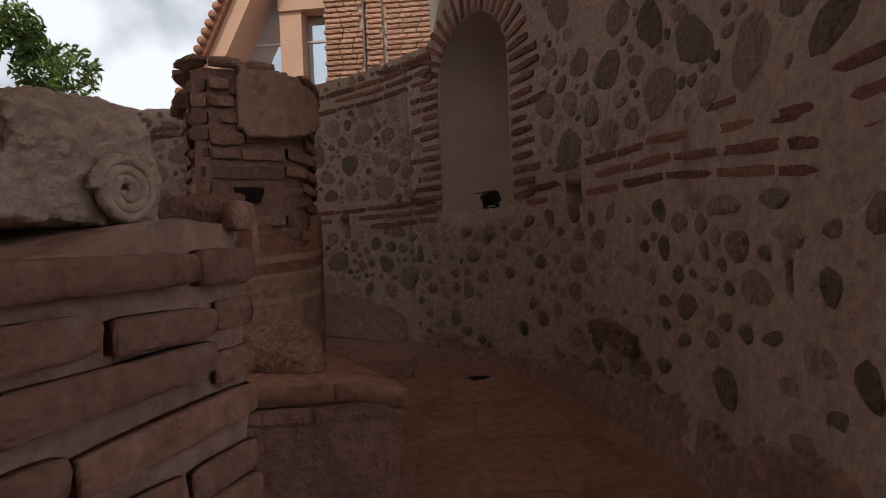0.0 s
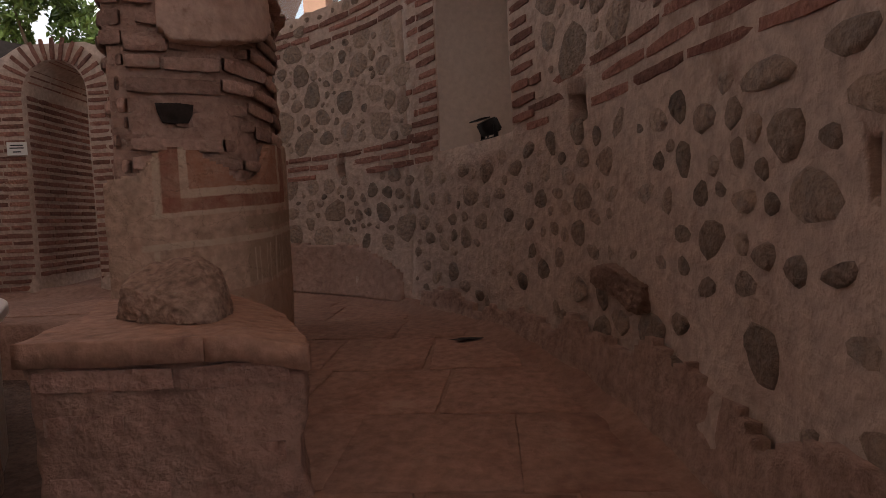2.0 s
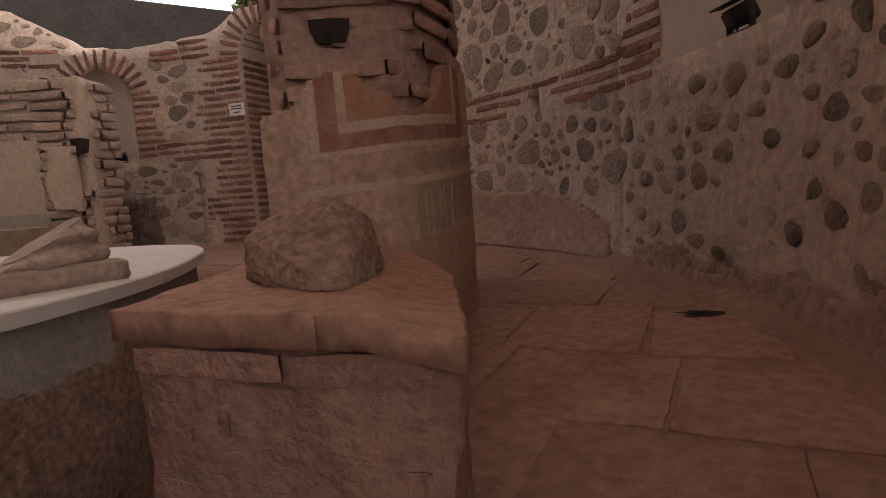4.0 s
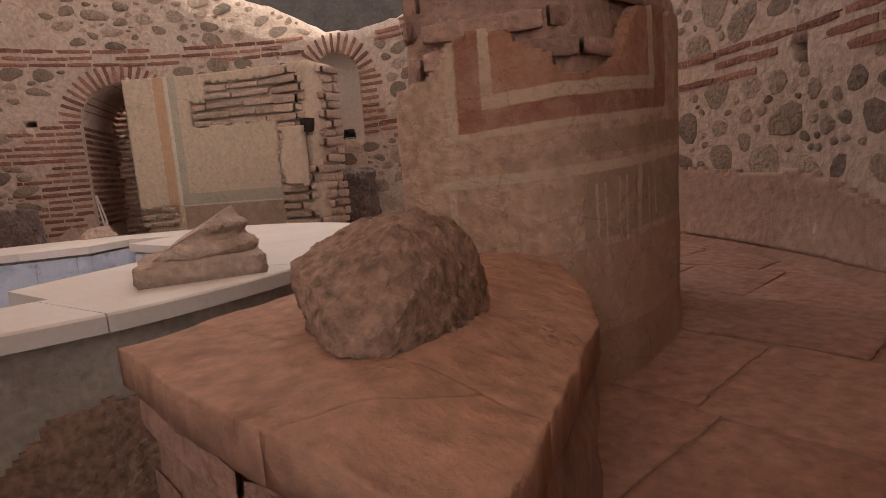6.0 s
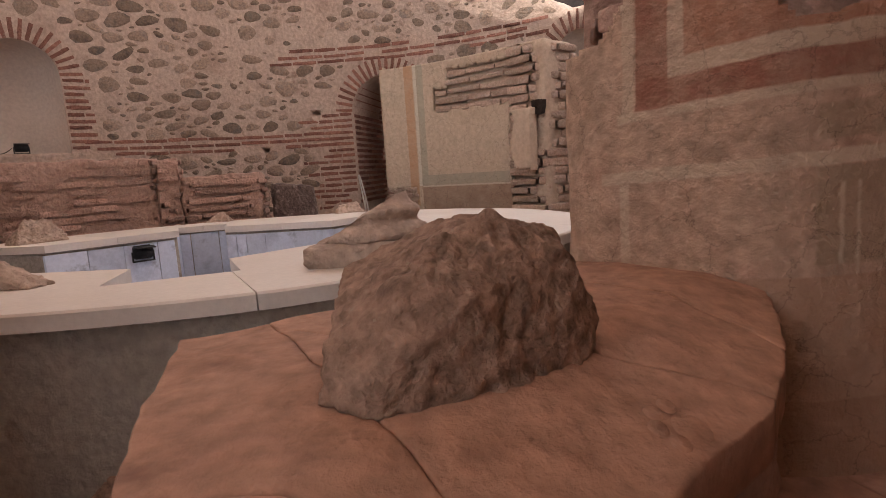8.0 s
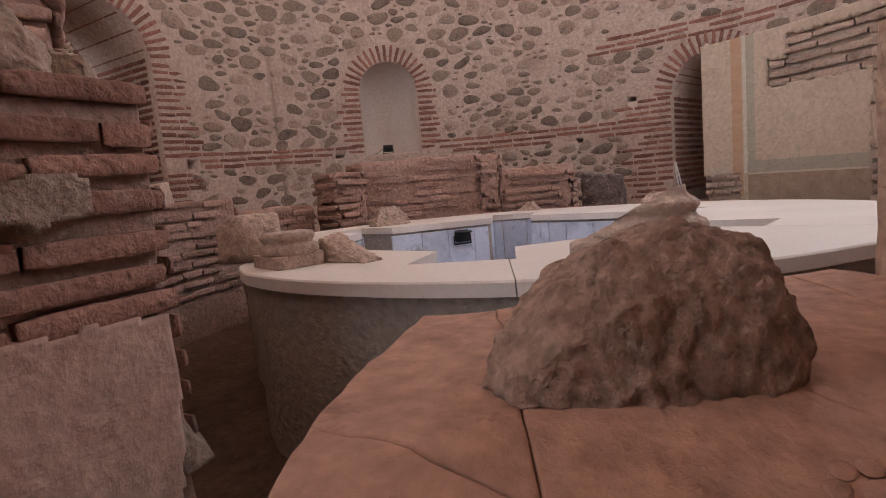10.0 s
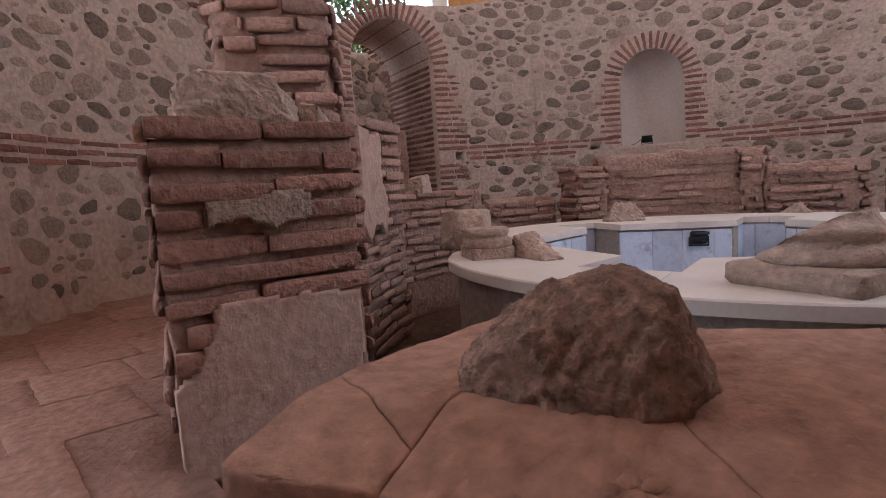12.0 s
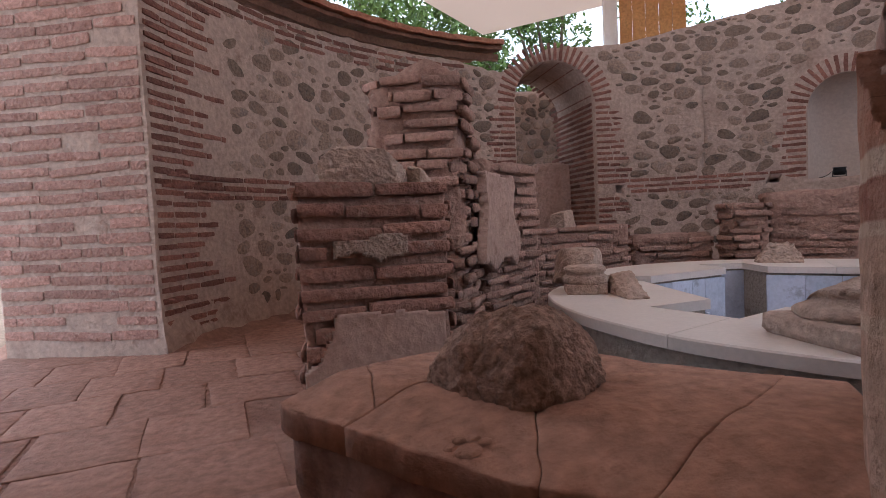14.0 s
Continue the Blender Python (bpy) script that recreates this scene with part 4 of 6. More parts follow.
lump("conglomerate_slab", "dark pitted conglomerate slab standing by the wall", [(-0.25, -0.06, 0), (0.25, -0.06, 0), (0.24, 0.06, 0), (-0.25, 0.06, 0), (-0.22, -0.05, 0.55), (0.26, -0.04, 0.62), (0.2, 0.05, 0.6), (-0.22, 0.05, 0.55)], DARK_STONE, 25, "stone", 0.008, 5, Matrix.Translation(at(175.5, 3.2, 0.0)) @ Matrix.Rotation(radians(175.5 + 90), 4, "Z"))

# ---- pier with the plaster panel ----
panel_foot = sector(2.8, 3.2, 117, 153.5, 8)
pier_p = thing("panelled_pier", "brick pier with a cream plaster panel and exposed bricks", "pier")
core("core", panel_foot, -0.1, lambda p: 1.64 + 0.03 * noise.noise(Vector((p.x * 5, p.y * 5, 0))), PLASTER, pier_p, "", 0.012)
panel_at = along([at(153.5 - 36.5 * k / 10, 2.8).xy for k in range(11)], False)
SAND = [(0.46, 0.365, 0.27), (0.55, 0.442, 0.34), (0.5, 0.384, 0.29)]
PANEL = painted("panel_plaster", SAND, [((0.50, 0.31, 0.19), 0.27, 0.36, 0.3, 1.7), ((0.60, 0.56, 0.47), 0.37, 0.40, 0.5, 1.7), ((0.40, 0.36, 0.28), 0.40, 0.47, 0.5, 1.7),
                                        ((0.38, 0.34, 0.27), 0.40, 1.5, 0.50, 0.60), ((0.56, 0.48, 0.38), 0.40, 1.5, 0.485, 0.50), ((0.33, 0.23, 0.17), 0.40, 1.5, 0.2, 0.485)], 0.0, 0.35, grit=0.45)


def panel_inside(u, v):
    bricks_show = 0.56 < u and 1.18 < v < 1.56 and (u > 0.72 or v < 1.40)
    return v < 1.645 and u < 1.395 and not bricks_show and not (u < 0.33 and v < 0.48)


patch("plaster_panel", panel_at, 0.0, 1.42, 0.25, 1.66, panel_inside, 0.018, PANEL, pier_p, "cream plaster panel with faded painted stripes", 0.018, 0.012)
PALE_BRICK = material("limewashed_brick", [(0.36, 0.25, 0.19), (0.50, 0.375, 0.30), (0.43, 0.31, 0.245)], 9.0, 0.92, 0.5, 50.0, ((0.52, 0.42, 0.35), 14.0, 0.2), 0.15)
PALE_BRICKS = [old_brick_mesh(600 + k, PALE_BRICK) for k in range(8)]
p_bricks = lay([at(153.5 - 36.5 * k / 10, 2.8).xy for k in range(11)], 1.20, 1.56, 0.078, 0.046, 0.022, (0.2, 0.4), 0.0, True, 0.006, (0.58, 1.38), False, 41)
p_bricks += lay([at(153.5 - 36.5 * k / 10, 2.8).xy for k in range(11)], 0.26, 0.48, 0.07, 0.044, 0.022, (0.15, 0.2), 0.0, True, 0.006, (0.0, 0.33), False, 42)
p_bricks += lay([at(128.5 - 11.5 * k / 5, 2.79).xy for k in range(6)] + [at(117, 3.2).xy], 0.26, 1.66, 0.078, 0.064, 0.028, (0.3, 0.42), 0.0, True, 0.006, (0.16, 0.9), False, 43)
p_bricks = [(PALE_BRICKS[k % 8], m) for k, (me, m) in enumerate(p_bricks)]
pieces(p_bricks, "brick", pier_p, PALE_BRICK, "bricks of the panelled pier", 200)
col_at = along([at(124.6 - 7.6 * k / 5, 2.76).xy for k in range(6)], False)
patch("plaster_patch", col_at, 0.05, 0.34, 0.55, 1.1, lambda u, v: 0.07 + 0.03 * math.sin(v * 14) < u < 0.29 and v > 0.6, 0.02, PLASTER, pier_p, "pale plaster blotch", 0.018, 0.05)
hole_plug(Matrix.Translation(at(117.8, 2.75, 1.10)) @ Matrix.Rotation(radians(117.8 + 90), 4, "Z"), 0.13, 0.13, pier_p)


# ---- slab between the piers ----
slab_foot = [(-0.775, 2.375), (-0.52, 2.405), (-0.30, 2.455), (-0.105, 2.525), (-0.125, 2.60), (-0.19, 2.69), (-0.28, 2.835), (-0.43, 3.08), (-0.57, 3.215), (-0.64, 3.27), (-0.88, 3.42), (-1.16, 3.07), (-0.93, 2.77)]


def slab_height(q):
    """The slabs lie level under the rock and sag towards the corridor."""
    return 0.424 - 0.055 * max(0.0, min(1.0, (0.8 * q.x + 0.6 * q.y - 1.29) / 0.2))


bench = thing("threshold_block", "masonry block topped with worn terracotta slabs", "block")
base_foot = [(-0.78, 2.375), (-0.52, 2.402), (-0.30, 2.452), (-0.10, 2.52), (-0.115, 2.605), (-0.18, 2.69), (-0.265, 2.835), (-0.415, 3.08), (-0.56, 3.225), (-0.64, 3.27), (-0.88, 3.40), (-1.14, 3.07), (-0.92, 2.77)]
MASONRY = material("rough_masonry", [(0.23, 0.12, 0.09), (0.34, 0.195, 0.145), (0.28, 0.155, 0.115)], 5.0, 0.95, 0.9, 26.0, ((0.20, 0.12, 0.09), 8.0, 0.15))
core("base", base_foot, -0.42, lambda p: slab_height(p) - 0.058, MASONRY, bench, "rough crumbling masonry base", 0.03)
b_line = [(-0.765, 2.39), (-0.52, 2.417), (-0.30, 2.466), (-0.12, 2.53)]
base_bricks = lay(b_line, 0.325, 0.335, 0.08, 0.05, 0.006, (0.3, 0.5), 0.0, True, 0.004, (0.02, 0.62), False, 51)
base_bricks += lay(b_line, 0.05, 0.29, 0.082, 0.05, 0.002, (0.16, 0.4), 0.45, True, 0.014, (0.04, 0.6), False, 52)
pieces(thick_courses(base_bricks), "brick", bench, PIER_BRICK, "bricks of the base")


def clip(poly, p, n):
    """The part of a polygon on the side of the line through p that n points to."""
    out = []
    for a, b in zip(poly, poly[1:] + poly[:1]):
        da, db = (a - p).dot(n), (b - p).dot(n)
        if da >= 0:
            out.append(a)
        if da * db < 0:
            out.append(a.lerp(b, da / (da - db)))
    return out


def slab_piece(name, poly, z, thick, mat, parent, bevel=0.012, amount=0.005, inner=(0.7, 0.4)):
    """A worn flat slab on a polygon."""
    n = len(poly)
    mid = sum(poly, Vector((0, 0))) / n
    ring = []
    for a, b in zip(poly, poly[1:] + poly[:1]):
        k = max(1, int((b - a).length / 0.025))
        ring += [a.lerp(b, j / k) for j in range(k)]
    bm = bmesh.new()
    rows = []
    for s, dz in ((0.0, -thick), (0.0, -bevel), (bevel * 0.35, -bevel * 0.35), (bevel * 1.2, 0.0)):
        row = []
        for p in ring:
            d = mid - p
            q = p + d.normalized() * min(s, d.length)
            zz = z(q) if callable(z) else z
            e = Vector((q.x, q.y, 0))
            row.append(bm.verts.new((q.x + amount * (noise.noise(e * 14) + 0.5 * noise.noise(e * 45)), q.y + amount * (noise.noise(e * 14 + Vector((5, 5, 5))) + 0.5 * noise.noise(e * 45 + Vector((2, 7, 1)))), zz + dz + amount * 0.8 * noise.noise(e * 8))))
        rows.append(row)
    for t in inner:
        row = []
        for p in ring:
            q = mid + (p - mid) * t
            e = Vector((q.x, q.y, 0))
            row.append(bm.verts.new((q.x, q.y, (z(q) if callable(z) else z) + amount * 0.8 * noise.noise(e * 8))))
        rows.append(row)
    m = len(ring)
    for a, b in zip(rows, rows[1:]):
        for k in range(m):
            bm.faces.new((a[k], a[(k + 1) % m], b[(k + 1) % m], b[k]))
    bm.faces.new(rows[-1])
    bm.faces.new(rows[0][::-1])
    return part(name, bm, mat, parent)


top_poly = [Vector(p) for p in slab_foot]
def halves(poly, a, b):
    """A polygon parted along the line from a to b: the side to the left, the side to the right."""
    a, b = Vector(a), Vector(b)
    n = Vector((a.y - b.y, b.x - a.x))
    return clip(poly, a, n), clip(poly, a, -n)


SEAM = material("seam_mortar", [(0.25, 0.135, 0.095), (0.37, 0.22, 0.16)], 7.0, 0.95, 0.8, 40.0, None, 0.0, 0.0, 0.3)
north_rest, south_row = halves(top_poly, (-0.47, 2.63), (-0.21, 2.73))
south_mid, south_east = halves(south_row, (-0.33, 2.43), (-0.29, 2.70))
north_rest, paw_slab = halves(north_rest, (-0.56, 2.90), (-0.42, 3.16))
north_back, north_front = halves(north_rest, (-1.0, 3.03), (-0.60, 3.20))
FINE = tuple(0.92 - 0.09 * k for k in range(10))
for poly in (south_mid, south_east, paw_slab, north_front, north_back):
    if len(poly) > 2:
        mid = sum(poly, Vector((0, 0))) / len(poly)
        poly = [p + (mid - p).normalized() * 0.0012 for p in poly]
        slab_piece("slab", poly, slab_height, 0.06, SLAB, bench, 0.004, 0.007, FINE)
slab_piece("bedding", [p + (Vector((-0.6, 2.85)) - p).normalized() * 0.012 for p in top_poly], lambda q: slab_height(q) - 0.007, 0.05, SEAM, bench, 0.004, 0.007, FINE)
# paw print pressed into the clay before firing
bm = bmesh.new()
for x, y, r in ((0, 0, 0.017), (-0.026, 0.014, 0.009), (-0.012, 0.029, 0.009), (0.010, 0.030, 0.009), (0.026, 0.016, 0.009)):
    rim = [bm.verts.new((x + r * 1.25 * math.cos(k * math.pi / 6), y + r * math.sin(k * math.pi / 6), 0.0005)) for k in range(12)]
    low = [bm.verts.new((x + r * 0.9 * math.cos(k * math.pi / 6), y + r * 0.72 * math.sin(k * math.pi / 6), 0.0036)) for k in range(12)]
    mid = bm.verts.new((x, y, 0.0012))
    for k in range(12):
        bm.faces.new((rim[k], rim[(k + 1) % 12], low[(k + 1) % 12], low[k]))
        bm.faces.new((low[k], low[(k + 1) % 12], mid))
bmesh.ops.transform(bm, matrix=Matrix.Translation((-0.395, 2.955, slab_height(Vector((-0.395, 2.955))) + 0.001)) @ Matrix.Rotation(radians(15.4), 4, Vector((-0.6, 0.8, 0))) @ Matrix.Rotation(radians(160), 4, "Z") @ Matrix.Diagonal((1.2, 1.2, 1.0, 1)), verts=bm.verts[:])
part("paw_print", bm, SLAB, bench, "paw print in the fired clay")

lump("rough_rock", "rough angular reddish-brown rock lying on the terracotta slab", [
    (-0.455, 2.59, 0.424), (-0.415, 2.65, 0.417), (-0.445, 2.79, 0.405), (-0.50, 2.885, 0.403), (-0.555, 2.93, 0.41), (-0.65, 2.92, 0.42), (-0.76, 2.85, 0.424), (-0.79, 2.75, 0.424), (-0.75, 2.665, 0.424), (-0.63, 2.615, 0.424),
    (-0.425, 2.66, 0.455), (-0.47, 2.60, 0.462), (-0.48, 2.685, 0.535), (-0.455, 2.755, 0.52), (-0.515, 2.735, 0.578), (-0.56, 2.80, 0.600), (-0.545, 2.885, 0.548), (-0.60, 2.885, 0.568), (-0.56, 2.938, 0.465),
    (-0.68, 2.76, 0.583), (-0.73, 2.73, 0.555), (-0.79, 2.77, 0.495), (-0.68, 2.625, 0.525), (-0.57, 2.61, 0.50)],
    ROCK, 12, "rock", 0.0042, 6, None, 0.45)

# ---- pool ----
pool = thing("marble_pool", "round walled pool with pale marble coping and grey marble basin", "pool")
POOL_EDGE = curve_of(((-180, 1.95), (-120, 1.85), (-75, 1.65), (-50, 1.50), (-36, 1.45), (-28, 1.58), (-18, 1.68), (-6, 1.76), (9, 1.85), (20, 1.92), (31, 1.95), (50, 1.98), (77, 2.12), (110, 2.1), (150, 2.0), (180, 1.95)))


def tilt(p):
    return 0.38 - 0.018 * (-1.3 - p.x)


def inner_radius(az):
    k = (az - 12 + 30) % 60 - 30
    r = 1.46 / math.cos(radians(k)) if abs(k) < 8 else 1.02 / math.cos(radians((az - 12) % 60 - 30))
    return min(r, POOL_EDGE((az + 180) % 360 - 180) - 0.14)


def ring_part(name, az0, az1, top, thick, grow, shrink, mat, label="", step=1.5):
    bm = bmesh.new()
    n = max(2, int(round((az1 - az0) / step)))
    rows = []
    for k in range(n + 1):
        az = az0 + (az1 - az0) * k / n
        o, i = at(az, POOL_EDGE((az + 180) % 360 - 180) + grow), at(az, inner_radius(az) + shrink)
        zo, zi = tilt(o) + top, tilt(i) + top
        b = 0.006 if thick < 0.1 else 0.0
        oo = o + (i - o).normalized() * b
        rows.append([bm.verts.new(c) for c in ((o.x, o.y, zo - thick), (o.x, o.y, zo - b), (oo.x, oo.y, zo), (i.x, i.y, zi), (i.x, i.y, zi - thick))])
    for a, b in zip(rows, rows[1:]):
        for k in range(5):
            bm.faces.new((a[k], b[k], b[(k + 1) % 5], a[(k + 1) % 5]))
    bm.faces.new(rows[0])
    bm.faces.new(rows[-1][::-1])
    return part(name, bm, mat, pool, label, False)


ring_part("drum", -180, 180, -0.045, 0.80, -0.045, 0.03, CONCRETE, "cement-rendered pool wall")
joints = (-168, -138, -108, -78, -47, -16, 18.5, 38, 66, 96, 128, 160, 192)
for a, b in zip(joints, joints[1:]):
    ring_part("coping_slab", a + 0.06, b - 0.06, 0.0, 0.046, 0.0, 0.0, MARBLE, "", 1.0)
drum_line = along([at(2 + 4 * k, POOL_EDGE(2 + 4 * k) - 0.045).xy for k in range(14)], False)
patch("bare_masonry", drum_line, 0.0, 1.35, -0.44, 0.24, lambda u, v: v < 0.15 - 0.9 * max(0.0, 0.4 - u) + 0.035 * noise.noise(Vector((u * 5, 1, 0))) + 0.02 * noise.noise(Vector((u * 17, 4, 0))) + 0.03 * (u > 0.9), 0.012, ROCK, pool, "dark bare masonry where the render is lost", 0.014, 0.008, 0.012)
# marble panels lining the basin
k = -180.0
while k < 180:
    w = 12.0 if rng.random() < 0.6 else 8.0
    edges = [e for e in (k, min(k + w, 180))]
    bm = bmesh.new()
    cols = []
    for q in range(5):
        az = edges[0] + 0.1 + (edges[1] - edges[0] - 0.2) * q / 4
        cols.append([bm.verts.new((*at(az, inner_radius(az) + d).xy, z)) for d, z in ((0.012, 0.318 - 0.018 * (-1.3 - at(az, 1.2).x)), (0.012, -0.25), (0.028, -0.25), (0.028, 0.318 - 0.018 * (-1.3 - at(az, 1.2).x)))])
    for a, b in zip(cols, cols[1:]):
        for j in range(4):
            bm.faces.new((a[j], b[j], b[(j + 1) % 4], a[(j + 1) % 4]))
    bm.faces.new(cols[0])
    bm.faces.new(cols[-1][::-1])
    part("basin_panel", bm, GREY_MARBLE, pool, "", False)
    k += w
bm = bmesh.new()
rim = [bm.verts.new(at(1.5 * k, inner_radius(1.5 * k) + 0.02, -0.2)) for k in range(240)]
mid = bm.verts.new((CX, CY, -0.2))
for k in range(240):
    bm.faces.new((mid, rim[k], rim[(k + 1) % 240]))
part("basin_floor", bm, GREY_MARBLE, pool, "grey marble basin floor")


# ---- column fragments on the coping ----
def lathe(bm, profile, n=40, a0=0.0, a1=2 * math.pi):
    full = abs(a1 - a0 - 2 * math.pi) < 1e-6
    rows = []
    for r, z in profile:
        rows.append([bm.verts.new((r * math.cos(a0 + (a1 - a0) * k / n), r * math.sin(a0 + (a1 - a0) * k / n), z)) for k in range(n if full else n + 1)])
    m = len(rows[0])
    for a, b in zip(rows, rows[1:]):
        for k in range(m if full else m - 1):
            bm.faces.new((a[k], a[(k + 1) % m], b[(k + 1) % m], b[k]))
    bm.faces.new(rows[0][::-1])
    bm.faces.new(rows[-1])


def chip(bm, amount, seed):
    bm.normal_update()
    off = Vector((seed, seed * 2.0, 0))
    for v in bm.verts:
        v.co += v.normal * amount * (noise.noise(v.co * 11 + off) + 0.6 * noise.noise(v.co * 33 + off))


def column_base(m, s=1.0):
    ob = thing("column_fragment", "broken limestone column base with moulded rings on the coping", "column base")
    ob.matrix_world = m
    bpy.context.view_layer.update()
    bm = bmesh.new()
    lathe(bm, [(0.0, 0.0), (0.25, 0.0), (0.265, 0.02), (0.26, 0.062), (0.24, 0.07), (0.0, 0.07)], 4)
    for e in range(3):
        bmesh.ops.subdivide_edges(bm, edges=bm.edges[:], cuts=1, use_grid_fill=True)
    chip(bm, 0.007, 3)
    for v in bm.verts:
        v.co.z = max(0, v.co.z)
    bmesh.ops.rotate(bm, verts=bm.verts[:], matrix=Matrix.Rotation(math.pi / 4, 3, "Z"))
    p = part("plinth", bm, LIMESTONE, ob, "square broken plinth")
    bm = bmesh.new()
    prof = [(0.0, 0.066), (0.165, 0.066), (0.178, 0.078), (0.180, 0.092), (0.172, 0.108), (0.158, 0.114), (0.146, 0.120), (0.140, 0.132), (0.146, 0.142), (0.155, 0.150), (0.154, 0.162), (0.142, 0.172), (0.128, 0.18), (0.118, 0.195), (0.112, 0.215), (0.05, 0.22), (0.0, 0.22)]
    lathe(bm, prof, 48)
    bmesh.ops.remove_doubles(bm, verts=bm.verts[:], dist=0.0005)
    # broken away along a slope
    n = Vector((-0.05, -0.62, 1.0)).normalized()
    for v in bm.verts:
        d = (v.co - Vector((0, 0.06, 0.185))).dot(n)
        if d > 0:
            v.co -= n * d * 0.93
    chip(bm, 0.006, 9)
    part("moulding", bm, LIMESTONE, ob, "rounded mouldings, broken away on one side")
    return ob


column_base(pose(-1.75, 2.71, tilt(Vector((-1.72, 0, 0))), 0, 0, -12))


def drum_fragment():
    bm = bmesh.new()
    lathe(bm, [(0.0, -0.14), (0.10, -0.14), (0.108, -0.12), (0.11, 0.0), (0.108, 0.10), (0.10, 0.14), (0.0, 0.14)], 36)
    bmesh.ops.subdivide_edges(bm, edges=[e for e in bm.edges if e.calc_length() > 0.05], cuts=2, use_grid_fill=True)
    n = Vector((0.5, 0.3, 0.75)).normalized()
    for v in bm.verts:
        d = v.co.dot(n) - 0.085
        if d > 0:
            v.co -= n * d
    chip(bm, 0.004, 5)
    ob = part("column_drum", bm, LIMESTONE)
    ob.matrix_world = pose(-1.86, 1.0, tilt(Vector((-1.86, 0, 0))) + 0.108, 90, 0, 40)
    tagged(ob, "broken round limestone column drum lying on the coping", "column")


drum_fragment()
frag = thing("column_fragment", "small weathered column base fragment with mouldings on the coping", "column base")
frag.matrix_world = pose(-1.70, 1.35, tilt(Vector((-1.7, 0, 0))), 0, 0, 62)
bpy.context.view_layer.update()
bm = bmesh.new()
bmesh.ops.create_cube(bm, size=1.0)
bmesh.ops.transform(bm, matrix=Matrix.Translation((-0.02, 0, 0.026)) @ Matrix.Diagonal((0.24, 0.2, 0.052, 1)), verts=bm.verts[:])
bmesh.ops.subdivide_edges(bm, edges=bm.edges[:], cuts=5, use_grid_fill=True)
chip(bm, 0.006, 12)
part("plinth", bm, LIMESTONE, frag, "chipped plinth")
bm = bmesh.new()
lathe(bm, [(0.0, 0.05), (0.112, 0.05), (0.118, 0.065), (0.115, 0.085), (0.10, 0.094), (0.098, 0.104), (0.106, 0.112), (0.108, 0.126), (0.098, 0.138), (0.09, 0.14), (0.0, 0.143)], 40)
chip(bm, 0.004, 14)
part("moulding", bm, LIMESTONE, frag, "ring mouldings")
lump("stone_fragment", "wedge-shaped broken limestone fragment on the coping", [(-0.15, -0.07, 0), (0.16, -0.05, 0), (0.15, 0.06, 0), (-0.14, 0.08, 0), (-0.13, -0.05, 0.10), (-0.12, 0.06, 0.11), (0.0, 0.0, 0.075), (0.14, 0.0, 0.02)], LIMESTONE, 31, "stone", 0.005, 5, pose(-1.80, 1.56, tilt(Vector((-1.8, 0, 0))), 0, 0, 70))
lump("stone_fragment", "pale broken stone lying on the coping", [(-0.16, -0.08, 0), (0.17, -0.08, 0), (0.15, 0.08, 0), (-0.15, 0.08, 0), (-0.08, -0.03, 0.15), (0.06, 0.0, 0.16), (0.12, 0.02, 0.09), (-0.14, 0.02, 0.07)], LIMESTONE, 32, "stone", 0.010, 5, pose(-3.98, 0.58, tilt(Vector((-3.98, 0, 0))), 0, 0, -40))
lump("stone_fragment", "small pale stone at the edge of the coping", [(-0.11, -0.06, 0), (0.12, -0.05, 0), (0.1, 0.06, 0), (-0.1, 0.05, 0), (0.04, 0.0, 0.09), (-0.02, 0.0, 0.07)], LIMESTONE, 33, "stone", 0.006, 4, pose(-4.98, 1.52, tilt(Vector((-4.98, 0, 0))), 0, 0, 70))
lump("stone_fragment", "flat pale stone in front of the arched doorway", [(-0.13, -0.06, 0), (0.13, -0.06, 0), (0.12, 0.06, 0), (-0.12, 0.06, 0), (-0.08, 0.0, 0.07), (0.09, 0.0, 0.1)], LIMESTONE, 34, "stone", 0.006, 4, pose(-4.95, 2.62, tilt(Vector((-4.95, 0, 0))), 0, 0, 110))


